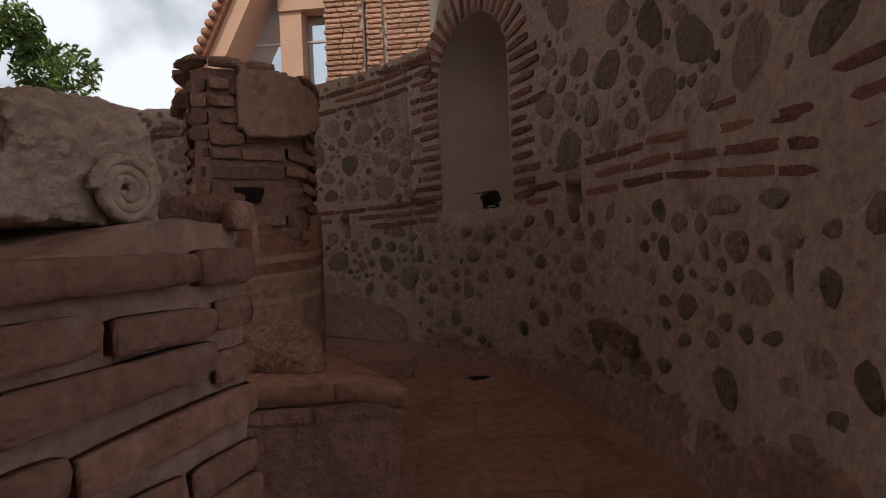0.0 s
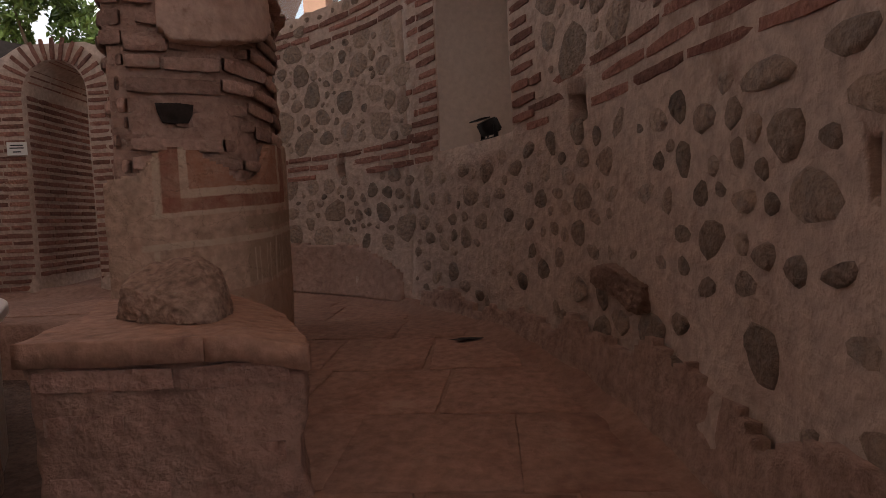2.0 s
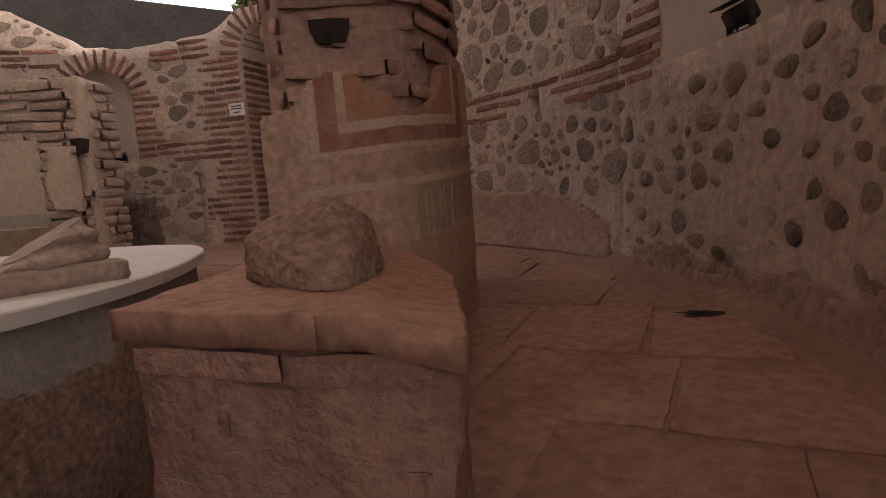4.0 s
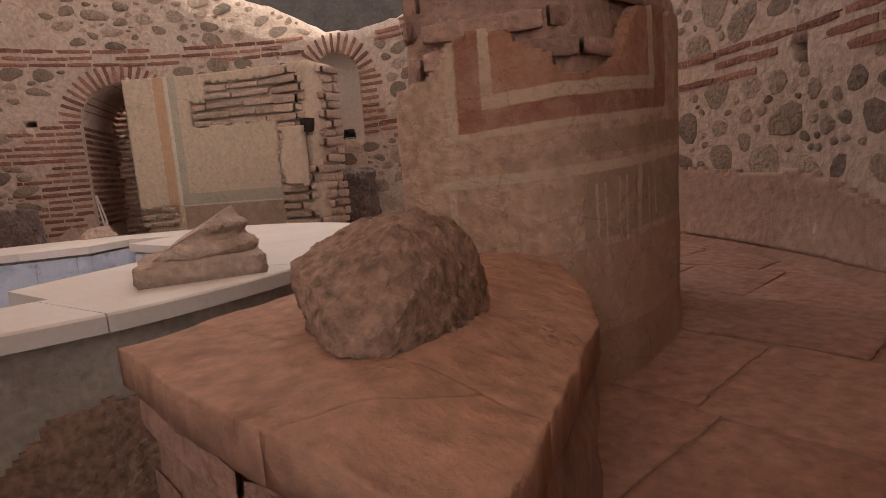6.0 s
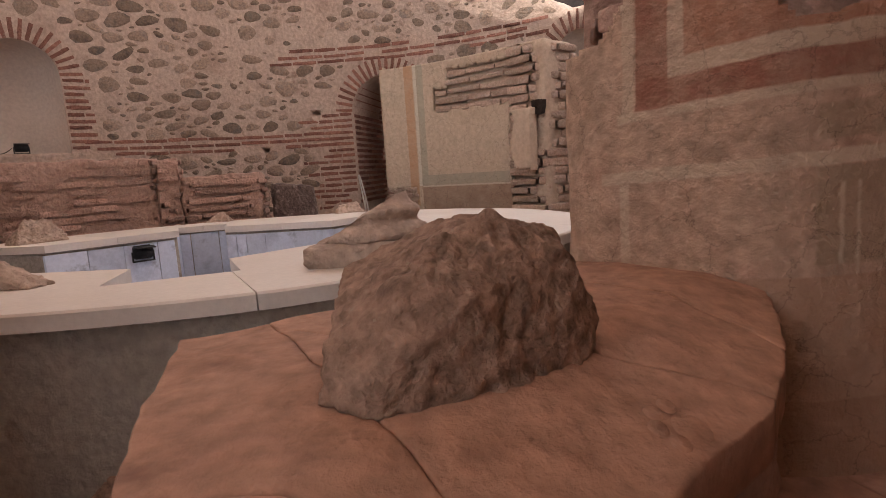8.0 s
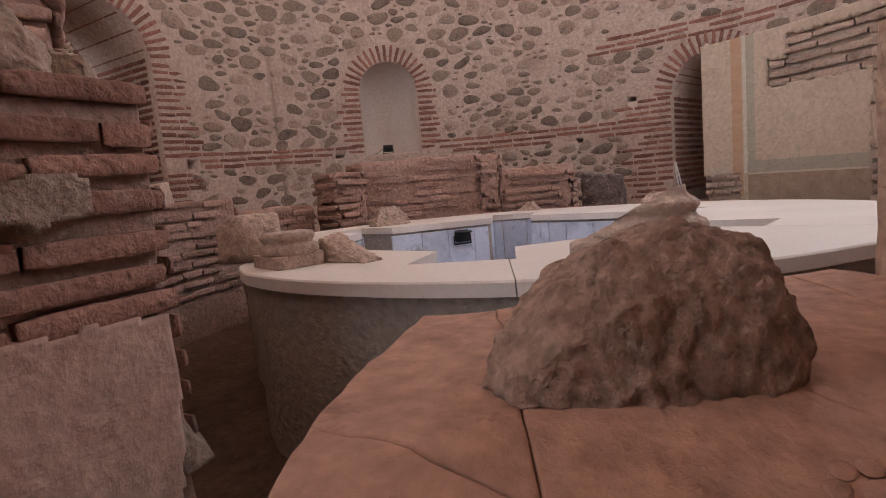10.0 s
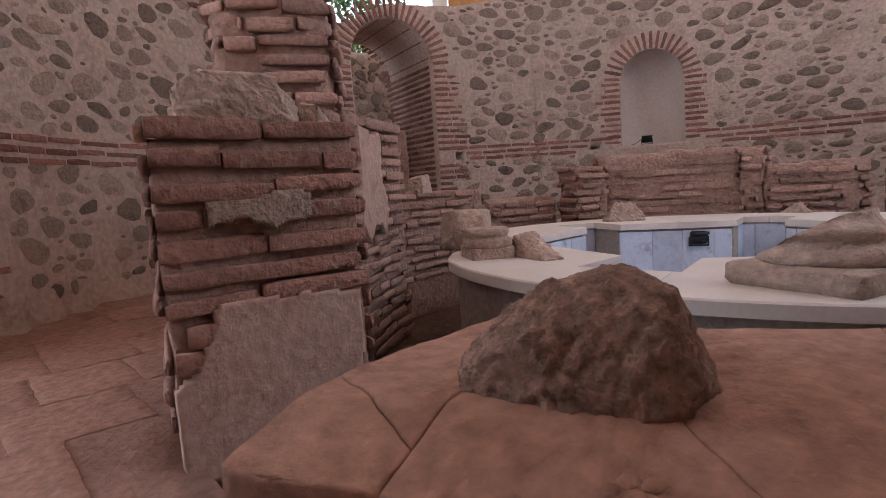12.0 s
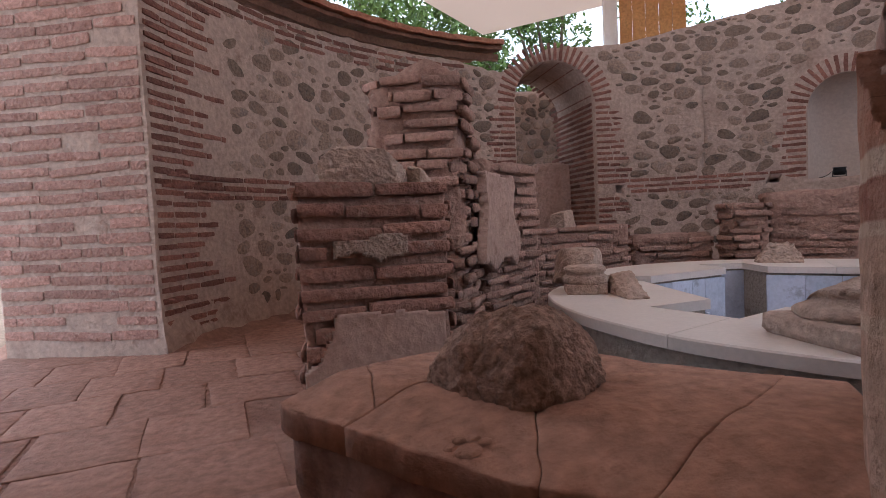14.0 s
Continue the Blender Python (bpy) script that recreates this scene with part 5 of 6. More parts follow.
# ---- floodlights ----
def floodlight(m):
    ob = thing("floodlight", "small black floodlight with its cable, on the sill", "lamp", "floodlights in the niches")
    ob.matrix_world = m
    bpy.context.view_layer.update()
    bm = bmesh.new()
    bmesh.ops.create_cube(bm, size=1.0)
    bmesh.ops.transform(bm, matrix=pose(0, 0, 0.065, -28) @ Matrix.Diagonal((0.12, 0.07, 0.075, 1)), verts=bm.verts[:])
    bmesh.ops.bevel(bm, geom=bm.edges[:], offset=0.008, segments=2, affect="EDGES")
    part("housing", bm, BLACK, ob)
    bm = bmesh.new()
    bmesh.ops.create_cube(bm, size=1.0)
    bmesh.ops.transform(bm, matrix=pose(0, 0.055, 0.10, -10) @ Matrix.Diagonal((0.13, 0.05, 0.006, 1)), verts=bm.verts[:])
    part("visor", bm, BLACK, ob)
    bm = bmesh.new()
    for sx in (-1, 1):
        g = bmesh.ops.create_cube(bm, size=1.0)
        bmesh.ops.transform(bm, matrix=pose(sx * 0.066, 0, 0.035) @ Matrix.Diagonal((0.006, 0.025, 0.07, 1)), verts=g["verts"])
    g = bmesh.ops.create_cube(bm, size=1.0)
    bmesh.ops.transform(bm, matrix=pose(0, 0, 0.004) @ Matrix.Diagonal((0.138, 0.03, 0.008, 1)), verts=g["verts"])
    part("bracket", bm, BLACK, ob)
    bm = bmesh.new()
    prev = None
    for k in range(15):
        t = k / 14
        c = Vector((0.07 + 0.12 * t, -0.04 - 0.02 * math.sin(3 * t), 0.06 * (1 - t) ** 2 + 0.005))
        ring = [bm.verts.new(c + Vector((0, 0.005 * math.cos(q * math.pi / 3), 0.005 * math.sin(q * math.pi / 3)))) for q in range(6)]
        if prev:
            for q in range(6):
                bm.faces.new((prev[q], prev[(q + 1) % 6], ring[(q + 1) % 6], ring[q]))
        prev = ring
    part("cable", bm, BLACK, ob)
    return ob


first = floodlight(wall_pose(36.2, 1.07, RAD + 0.02))
copy_thing(first, wall_pose(125.2, 1.04, RAD + 0.04))
copy_thing(first, wall_pose(216.6, 1.07, RAD + 0.03))
spot = copy_thing(first, Matrix.Translation((-3.97, 1.22, 0.15)) @ Matrix.Rotation(radians(-56), 4, "Z") @ Matrix.Scale(1.0, 4))
tagged(spot, "small black floodlight with its cable, fixed to the basin panels")

# ---- corridor floor ----
def a_open(az):
    return 331 < az % 360 < 358


bm = bmesh.new()


def channel_edge(az):
    """The channel reaches out between the brick pier and the threshold block."""
    return 2.82 if az > 350 or az < 16 else 2.6


def floor_height(az, r):
    """The channel round the pool lies lower than the corridor; the floor climbs to the round wall in a fillet of mortar."""
    p = at(az, r).xy
    z = height_of(p.x, p.y) - 0.006
    if r < channel_edge(az):
        z -= 0.36
    elif not a_open(az):
        z += curve_of(((3.90, 0.0), (3.95, 0.010), (4.0, 0.03), (4.05, 0.065), (4.09, 0.10), (4.14, 0.13)))(r) * (0.75 + 0.35 * noise.noise(Vector((az * 0.115, r, 0))))
    return z


rings = [[bm.verts.new((*at(2 * k, r).xy, floor_height(2 * k, r))) for k in range(181)] for r in (1.35, 1.7, 2.0, 2.3, 2.58, 2.62, 2.80, 2.84, 3.0, 3.2, 3.5, 3.74, 3.80, 3.86, 3.91, 3.95, 3.99, 4.03, 4.08, 4.14, 4.5, 5.0, 5.4)]
for a, b in zip(rings, rings[1:]):
    for k in range(180):
        bm.faces.new((a[k], a[k + 1], b[k + 1], b[k]))
floor = part("floor", bm, JOINT)
# the sunken channel's floor is darker than the corridor's
floor.data.materials.append(DARK_SOIL)
for f in floor.data.polygons:
    if f.center.z < -0.2:
        f.material_index = 1

tagged(floor, "worn red clay tile floor of the ambulatory", "floor", kind="structure")
turn = Matrix.Rotation(radians(4), 2)
for row in range(-9, 14):
    y0 = 3.06 + row * 0.47
    x = -3.4 + (0.2 if row % 2 else 0.0) + rng.uniform(0, 0.1)
    while x < 2.2:
        w = rng.uniform(0.34, 0.52)
        poly = [turn @ Vector(q) for q in ((x + 0.003, y0 + 0.003), (x + w - 0.003, y0 + 0.003), (x + w - 0.003, y0 + 0.467), (x + 0.003, y0 + 0.467))]
        mid = sum(poly, Vector((0, 0))) / 4
        r = (mid - Vector((CX, CY))).length
        a = azimuth(Vector((mid.x, mid.y, 0)))
        if (channel_edge(a % 360) + 0.24 < r < 4.10 and (a < 100 or a > 300)) or (channel_edge(a % 360) + 0.24 < r < 5.0 and a > 326):
            poly = [p + Vector((rng.uniform(-0.014, 0.014), rng.uniform(-0.014, 0.014))) for p in poly]
            lift = rng.uniform(-0.0015, 0.003)
            slab_piece("floor_tile", poly, lambda q: height_of(q.x, q.y) + lift, 0.04, FLOOR, floor, 0.0035, 0.006)
        x += w

# ragged hole broken through a floor tile: a raised plate with painted shade
bm = bmesh.new()
ring = [bm.verts.new((0.075 * (1 + 0.4 * math.sin(2.3 * k)) * math.cos(k * math.pi / 6), 0.03 * (1 + 0.3 * math.cos(3.1 * k)) * math.sin(k * math.pi / 6), 0.0)) for k in range(12)]
low = [bm.verts.new((v.co.x * 0.6, v.co.y * 0.6, 0.004)) for v in ring]
for k in range(12):
    bm.faces.new((ring[k], ring[(k + 1) % 12], low[(k + 1) % 12], low[k]))
bm.faces.new(low)
bmesh.ops.transform(bm, matrix=pose(0.08, 3.93, height_of(0.08, 3.93) + 0.008, 0, 0, 15), verts=bm.verts[:])
part("tile_hole", bm, HOLE_SHADE, floor, "dark patch painted as the shaded broken hole in a tile")


# ---- brick end of the wall at the entrance ----
end_path = [at(332.35, RAD + 0.02).xy, at(332.35, RAD + THICK).xy]
END_BRICK = material("pink_wall_brick", [(0.32, 0.165, 0.13), (0.47, 0.285, 0.23), (0.39, 0.22, 0.175)], 9.0, 0.92, 0.6, 46.0, ((0.50, 0.37, 0.30), 12.0, 0.14), 0.2)
END_BRICKS = [old_brick_mesh(700 + k, END_BRICK) for k in range(10)]
end_bricks = lay(end_path, 0.14, 2.5, 0.09, 0.062, 0.016, (0.24, 0.58), 0.03, True, 0.006, None, False, 61)
end_bricks = [(END_BRICKS[k % 10], m) for k, (me, m) in enumerate(end_bricks)]
south_wall = walls[3][0]
pieces(end_bricks, "end_brick", south_wall, END_BRICK, "bricks of the wall's end")

# brick lining of the deep south doorway
def line_doorway(mid_az, half, spring, wall):
    lining = []
    door_m = wall_pose(mid_az, 0)
    z = 0.3
    while z < spring:
        for side in (-1, 1):
            d = -0.03
            while d > -THICK:
                ln = rng.uniform(0.16, 0.3)
                m = door_m @ Matrix.Translation((side * (half + 0.004), d - ln / 2, z)) @ Matrix.Rotation(side * math.pi / 2, 4, "Z")
                lining.append((rng.choice(BRICKS), block(m, ln - 0.014, 0.016, 0.042)))
                d -= ln
        z += PITCH
    n = int(math.pi * half / 0.068)
    for k in range(n):
        q = math.pi * (k + 0.5) / n
        d = -0.03
        while d > -THICK:
            ln = rng.uniform(0.16, 0.3)
            m = door_m @ Matrix.Translation(((half + 0.004) * math.cos(q), d - ln / 2, spring + (half + 0.004) * math.sin(q))) @ Matrix.Rotation(math.pi / 2 - q, 4, "Y") @ Matrix.Rotation(math.pi / 2, 4, "Z") @ Matrix.Rotation(math.pi / 2, 4, "X")
            lining.append((rng.choice(BRICKS), block(m, ln - 0.014, 0.016, 0.042)))
            d -= ln
    pieces(lining, "lining_brick", wall, WALL_BRICK, "bricks lining the doorway", 150)


line_doorway(261.6, 0.52, 2.16, south_wall)
line_doorway(101.5, 0.29, 1.98, walls[1][0])
line_doorway(160.2, 0.43, 1.40, walls[2][0])


# ---- passages behind the doorways ----
def back_wall(name, label, az, r, width, height, seed, brick=False, ledge=0.0):
    """A short straight wall closing the view through a doorway."""
    m = wall_pose(az, 0, r)
    bm = bmesh.new()
    bmesh.ops.create_cube(bm, size=1.0)
    bmesh.ops.transform(bm, matrix=m @ Matrix.Translation((0, -0.2, height / 2 - 0.1)) @ Matrix.Diagonal((width, 0.4, height + 0.2, 1)), verts=bm.verts[:])
    bmesh.ops.subdivide_edges(bm, edges=bm.edges[:], cuts=10, use_grid_fill=True)
    rough(bm, 0.015, 4.0, seed)
    ob = part(name, bm, MORTAR)
    tagged(ob, label, "wall", kind="structure")
    items = []
    r2 = random.Random(seed)
    if brick:
        z = 0.1
        while z < height - 0.05:
            x = -width / 2 + r2.uniform(0, 0.2)
            while x < width / 2 - 0.3:
                ln = r2.uniform(0.2, 0.34)
                items.append((r2.choice(WORN_BRICKS), block(m @ Matrix.Translation((x + ln / 2, 0.0, z)), ln - 0.02, 0.025, 0.045)))
                x += ln
            z += 0.075
        pieces(items, "brick", ob, BRICK, "bricks of the back wall", 60)
    else:
        spots = []
        for big in (0.19, 0.14, 0.1, 0.06):
            for _ in range(1300):
                x, z, w = r2.uniform(-width / 2, width / 2), r2.uniform(ledge, height - 0.05), big * r2.uniform(0.85, 1.2)
                if all(math.hypot(x - a, (z - b) * 1.2) > (w + c) * 0.5 + 0.006 for a, b, c in spots):
                    spots.append((x, z, w))
                    items.append((r2.choice(STONES), block(m @ Matrix.Translation((x, 0.006, z)) @ Matrix.Rotation(r2.gauss(0, 0.5), 4, "Y"), w, 0.03, w * r2.uniform(0.7, 0.95))))
        pieces(items, "stone", ob, COBBLE, "stones of the back wall", 120)
    return ob


back_wall("wall_south_outer", "rough wall of close-set stones seen through the doorway", 258.5, RAD + THICK + 0.75, 3.2, 2.75, 71, False, 1.55)
back_wall("wall_west_outer", "shaded brick wall at the back of the doorway", 161.0, RAD + THICK + 0.25, 2.4, 2.3, 72, True)
# sill block inside the south doorway
lump("stone_sill", "broken masonry sill in the doorway", [(-0.5, -0.15, 0), (0.5, -0.15, 0), (0.5, 0.3, 0), (-0.5, 0.3, 0), (-0.5, -0.12, 1.5), (0.1, -0.12, 1.55), (0.15, 0.25, 1.5), (-0.5, 0.28, 1.5), (0.45, 0.1, 0.7)], PINK_PLASTER, 73, "masonry", 0.012, 5, wall_pose(259.2, 0.0, RAD + THICK - 0.1))

# planks leaning in the west doorway
for k in range(3):
    bm = bmesh.new()
    bmesh.ops.create_cube(bm, size=1.0)
    bmesh.ops.transform(bm, matrix=Matrix.Translation((0, 0, 0.6)) @ Matrix.Diagonal((0.07, 0.022, 1.2, 1)), verts=bm.verts[:])
    bmesh.ops.bevel(bm, geom=bm.edges[:], offset=0.003, segments=1, affect="EDGES")
    if k == 0:
        WOOD = material("raw_pine", [(0.34, 0.19, 0.10), (0.46, 0.28, 0.15)], 6.0, 0.7, 0.2, 40.0)
    ob = part("plank", bm, WOOD)
    ob.matrix_world = wall_pose(158.5 - 0.8 * k, -0.02, RAD - 0.12 + 0.05 * k) @ Matrix.Rotation(radians(-8 - 2 * k), 4, "Y") @ Matrix.Rotation(radians(6), 4, "X")
    tagged(ob, "raw pine plank leaning in the doorway", "plank", "planks in the doorway")

# small sign on the north doorway's jamb
sign = thing("sign_plate", "small white sign plate with dark lines on the bricks", "sign")
bm = bmesh.new()
bmesh.ops.create_cube(bm, size=1.0)
sign_m = wall_pose(106.6, 1.47, RAD - 0.022)
bmesh.ops.transform(bm, matrix=sign_m @ Matrix.Diagonal((0.17, 0.008, 0.12, 1)), verts=bm.verts[:])
SIGN_WHITE = material("white_plastic", [(0.72, 0.70, 0.66), (0.78, 0.76, 0.72)], 3.0, 0.5, 0.02, 30.0, None, 0, 0, 0.03)
part("plate", bm, SIGN_WHITE, sign, "", False)
for k, (w, dz) in enumerate(((0.11, 0.03), (0.12, 0.005), (0.07, -0.03))):
    bm = bmesh.new()
    bmesh.ops.create_cube(bm, size=1.0)
    bmesh.ops.transform(bm, matrix=sign_m @ Matrix.Translation((0, 0.006, dz)) @ Matrix.Diagonal((w, 0.004, 0.010, 1)), verts=bm.verts[:])
    part("text_line", bm, BLACK, sign, "dark line of writing", False)

# old timber stump standing by the niche in the north
lump("weathered_block", "weathered striated grey stone block by the wall", [(-0.2, -0.1, 0), (0.2, -0.1, 0), (0.2, 0.1, 0), (-0.2, 0.1, 0), (-0.18, -0.08, 0.6), (0.16, -0.08, 0.64), (0.18, 0.08, 0.6), (-0.18, 0.08, 0.6)], DARK_STONE, 74, "stone", 0.012, 5, wall_pose(121.3, 0.08, RAD - 0.35))


# ---- eaves, shelter roofs and what stands outside ----
TILE_RED = material("roof_tile", [(0.30, 0.12, 0.07), (0.42, 0.20, 0.12)], 5.0, 0.85, 0.4, 30.0, None, 0.2)
OLD_WOOD = material("brown_timber", [(0.16, 0.08, 0.05), (0.26, 0.14, 0.09)], 5.0, 0.8, 0.3, 30.0)
eave = thing("timber_eave", "brown timber eave with clay tiles over the wall's top", "eave")
for r0, r1, z0, z1, mat, nm, lb in ((RAD + 0.02, RAD + 0.10, 2.66, 2.74, OLD_WOOD, "fascia", "brown fascia board"), (RAD - 0.10, RAD + 0.9, 2.76, 2.80, OLD_WOOD, "boarding", "plank boarding"), (RAD - 0.16, RAD + 0.9, 2.805, 2.86, TILE_RED, "tile_edge", "clay tiles")):
    bm = bmesh.new()
    rows = []
    for k in range(41):
        az = 271.5 + 50 * k / 40
        wob = 0.006 * math.sin(k * 2.1)
        rows.append([bm.verts.new(at(az, r, z + wob)) for r, z in ((r0, z0), (r1, z0 + 0.12 * (r1 - r0)), (r1, z1 + 0.12 * (r1 - r0)), (r0, z1))])
    for a, b in zip(rows, rows[1:]):
        for j in range(4):
            bm.faces.new((a[j], b[j], b[(j + 1) % 4], a[(j + 1) % 4]))
    bm.faces.new(rows[0])
    bm.faces.new(rows[-1][::-1])
    part(nm, bm, mat, eave, lb, False)

MEMBRANE = bpy.data.materials.new("shelter_membrane")
MEMBRANE.use_nodes = True
mt = MEMBRANE.node_tree
dif, tra, mix = mt.nodes.new("ShaderNodeBsdfDiffuse"), mt.nodes.new("ShaderNodeBsdfTranslucent"), mt.nodes.new("ShaderNodeMixShader")
dif.inputs["Color"].default_value = (0.86, 0.82, 0.79, 1)
tra.inputs["Color"].default_value = (0.74, 0.63, 0.56, 1)
mix.inputs["Fac"].default_value = 0.42
mt.links.new(dif.outputs[0], mix.inputs[1])
mt.links.new(tra.outputs[0], mix.inputs[2])
mt.links.new(mix.outputs[0], mt.nodes["Material Output"].inputs["Surface"])

roof = thing("shelter_roof", "broad pale membrane shelter roof on posts over the ruin", "roof")
K, E1, E2 = Vector((-4.66, -6.39)), Vector((0.772, 0.636)), Vector((-0.636, 0.772))
bm = bmesh.new()
for zz in (4.40, 4.46):
    rows = [[bm.verts.new((*(K + E1 * (12.5 * i / 10) + E2 * (8.2 * j / 8)), zz)) for j in range(9)] for i in range(11)]
    for a, b in zip(rows, rows[1:]):
        for j in range(8):
            bm.faces.new((a[j], b[j], b[j + 1], a[j + 1]))
    if zz < 4.45:
        first_rows = rows
edge = lambda rs: [rs[i][0] for i in range(11)] + [rs[10][j] for j in range(1, 9)] + [rs[i][8] for i in range(9, -1, -1)] + [rs[0][j] for j in range(7, 0, -1)]
lo, hi = edge(first_rows), edge(rows)
for k in range(len(lo)):
    bm.faces.new((lo[k], lo[(k + 1) % len(lo)], hi[(k + 1) % len(hi)], hi[k]))
part("membrane", bm, MEMBRANE, roof, "pale warm-white membrane", False)
SALMON = material("salmon_paint", [(0.62, 0.36, 0.24), (0.68, 0.41, 0.28)], 2.0, 0.6, 0.05, 30.0, None, 0, 0, 0.05)
WHITE_PAINT = material("white_paint", [(0.70, 0.64, 0.58), (0.76, 0.71, 0.65)], 2.0, 0.5, 0.03, 30.0, None, 0, 0, 0.04)
post_spots = [at(246.7, 5.4).xy, K + E1 * 12.0 + E2 * 0.6, K + E1 * 12.0 + E2 * 7.7, K + E1 * 0.6 + E2 * 7.7]
for p in post_spots:
    bm = bmesh.new()
    bmesh.ops.create_cube(bm, size=1.0)
    bmesh.ops.transform(bm, matrix=Matrix.Translation((p.x, p.y, 2.17)) @ Matrix.Rotation(radians(246.7), 4, "Z") @ Matrix.Diagonal((0.18, 0.18, 4.46, 1)), verts=bm.verts[:])
    bmesh.ops.bevel(bm, geom=bm.edges[:], offset=0.01, segments=2, affect="EDGES")
    part("post", bm, WHITE_PAINT, roof, "white square post")
board = thing("timber_screen", "orange-brown timber screen behind the wall's top", "screen")
ORANGE_WOOD = material("orange_timber", [(0.48, 0.24, 0.08), (0.58, 0.31, 0.12)], 3.0, 0.6, 0.1, 30.0)
for k in range(5):
    bm = bmesh.new()
    bmesh.ops.create_cube(bm, size=1.0)
    bmesh.ops.transform(bm, matrix=wall_pose(236.4 + 1.95 * k, 2.0, 5.45) @ Matrix.Diagonal((0.178, 0.03, 4.1, 1)), verts=bm.verts[:])
    part("board", bm, ORANGE_WOOD, board, "", False)

# lower shed roof beyond the north-west wall; near-black colour stands for its shaded underside
SHED = material("shaded_sheet_roof", [(0.018, 0.014, 0.013), (0.04, 0.03, 0.027)], 4.0, 0.8, 0.2, 20.0)
shed = thing("shed_roof", "sloping sheet roof behind the wall, painted dark as its shaded underside", "roof")
bm = bmesh.new()
a, b = at(106, 5.4), at(146, 5.4)
c, d = at(140, 8.2), at(108, 8.2)
corners = [(a, 2.6), (b, 3.2), (c, 2.6), (d, 2.2)]
low = [bm.verts.new((p.x, p.y, z - (0.9 if k < 2 else 0.12))) for k, (p, z) in enumerate(corners)]
high = [bm.verts.new((p.x, p.y, z + 0.06)) for p, z in corners]
bm.faces.new(low[::-1])
bm.faces.new(high)
for k in range(4):
    bm.faces.new((low[k], low[(k + 1) % 4], high[(k + 1) % 4], high[k]))
part("sheet", bm, SHED, shed, "", False)
for p, z in corners:
    bm = bmesh.new()
    q = p.lerp(at(125, 6.6), 0.12)
    bmesh.ops.create_cube(bm, size=1.0)
    bmesh.ops.transform(bm, matrix=Matrix.Translation((q.x, q.y, (z - 0.1) / 2 - 0.03)) @ Matrix.Diagonal((0.12, 0.12, z - 0.02, 1)), verts=bm.verts[:])
    part("post", bm, OLD_WOOD, shed, "", False)

# modern glazed building to the north
GLASS = bpy.data.materials.new("window_glass")
GLASS.use_nodes = True
gb = GLASS.node_tree.nodes["Principled BSDF"]
gb.inputs["Base Color"].default_value, gb.inputs["Roughness"].default_value, gb.inputs["Metallic"].default_value = (0.62, 0.70, 0.76, 1), 0.04, 0.75
house = thing("glazed_building", "salmon-painted modern building with a glazed gable and tiled roof", "building")


def prism(name, pts, y0, y1, mat, parent, label=""):
    """Straight prism: outline in x, z between two y planes."""
    bm = bmesh.new()
    f = [bm.verts.new((x, y0, z)) for x, z in pts]
    b = [bm.verts.new((x, y1, z)) for x, z in pts]
    bm.faces.new(f)
    bm.faces.new(b[::-1])
    for k in range(len(pts)):
        bm.faces.new((f[k], b[k], b[(k + 1) % len(pts)], f[(k + 1) % len(pts)]))
    return part(name, bm, mat, parent, label, False)


prism("wall", [(-4.65, -0.06), (-2.0, -0.06), (-2.0, 8.3), (-2.3, 8.3), (-4.65, 3.7)], 10.3, 15.0, SALMON, house, "salmon rendered wall")
prism("pane", [(-4.45, 0.6), (-3.25, 0.6), (-3.25, 6.15), (-4.45, 3.8)], 10.25, 10.29, GLASS, house, "sky-reflecting glass")
prism("pane", [(-2.85, 0.6), (-2.35, 0.6), (-2.35, 7.2), (-2.85, 7.2)], 10.25, 10.29, GLASS, house, "sky-reflecting glass")
prism("column", [(-3.24, -0.06), (-2.86, -0.06), (-2.86, 7.4), (-3.24, 7.4)], 9.95, 10.26, SALMON, house, "salmon column")
prism("beam", [(-3.24, 4.95), (-2.3, 4.95), (-2.3, 5.15), (-3.24, 5.15)], 9.9, 10.2, SALMON, house, "salmon beam")
for z0 in (1.9, 3.2, 4.5):
    prism("glazing_bar", [(-4.4 if z0 < 4 else -4.1, z0), (-2.35, z0), (-2.35, z0 + 0.035), (-4.4 if z0 < 4 else -4.1, z0 + 0.035)], 10.22, 10.25, WHITE_PAINT, house)
prism("fascia", [(-4.62, 3.5), (-4.32, 3.5), (-2.05, 7.9), (-2.36, 7.9)], 9.5, 10.6, SALMON, house, "salmon barge board")
prism("roof", [(-4.76, 3.5), (-4.625, 3.5), (-2.365, 7.9), (-2.5, 7.9)], 9.4, 15.0, TILE_RED, house, "clay tile roof")
for k in range(34):
    t = k / 33
    bm = bmesh.new()
    bmesh.ops.create_cone(bm, cap_ends=True, segments=8, radius1=0.085, radius2=0.07, depth=0.16)
    bmesh.ops.transform(bm, matrix=Matrix.Translation((-4.74 + 2.26 * t, 9.42, 3.54 + 4.4 * t)) @ Matrix.Rotation(radians(90), 4, "X"), verts=bm.verts[:])
    part("roof_tile", bm, TILE_RED, house)

# brick ruin beside it, in the sun
ruin = thing("brick_tower_ruin", "sunlit restored brick tower with stepped corner", "ruin")
SUN_BRICK = material("restored_brick", [(0.42, 0.22, 0.14), (0.52, 0.30, 0.20)], 5.0, 0.9, 0.4, 30.0, None, 0.2)
prism("core", [(-2.32, -0.06), (1.2, -0.06), (1.2, 8.0), (-2.32, 8.0)], 9.75, 11.2, MORTAR, ruin, "mortar core")
RB = [brick_mesh(400 + k, SUN_BRICK, 1.0) for k in range(6)]
tower = []
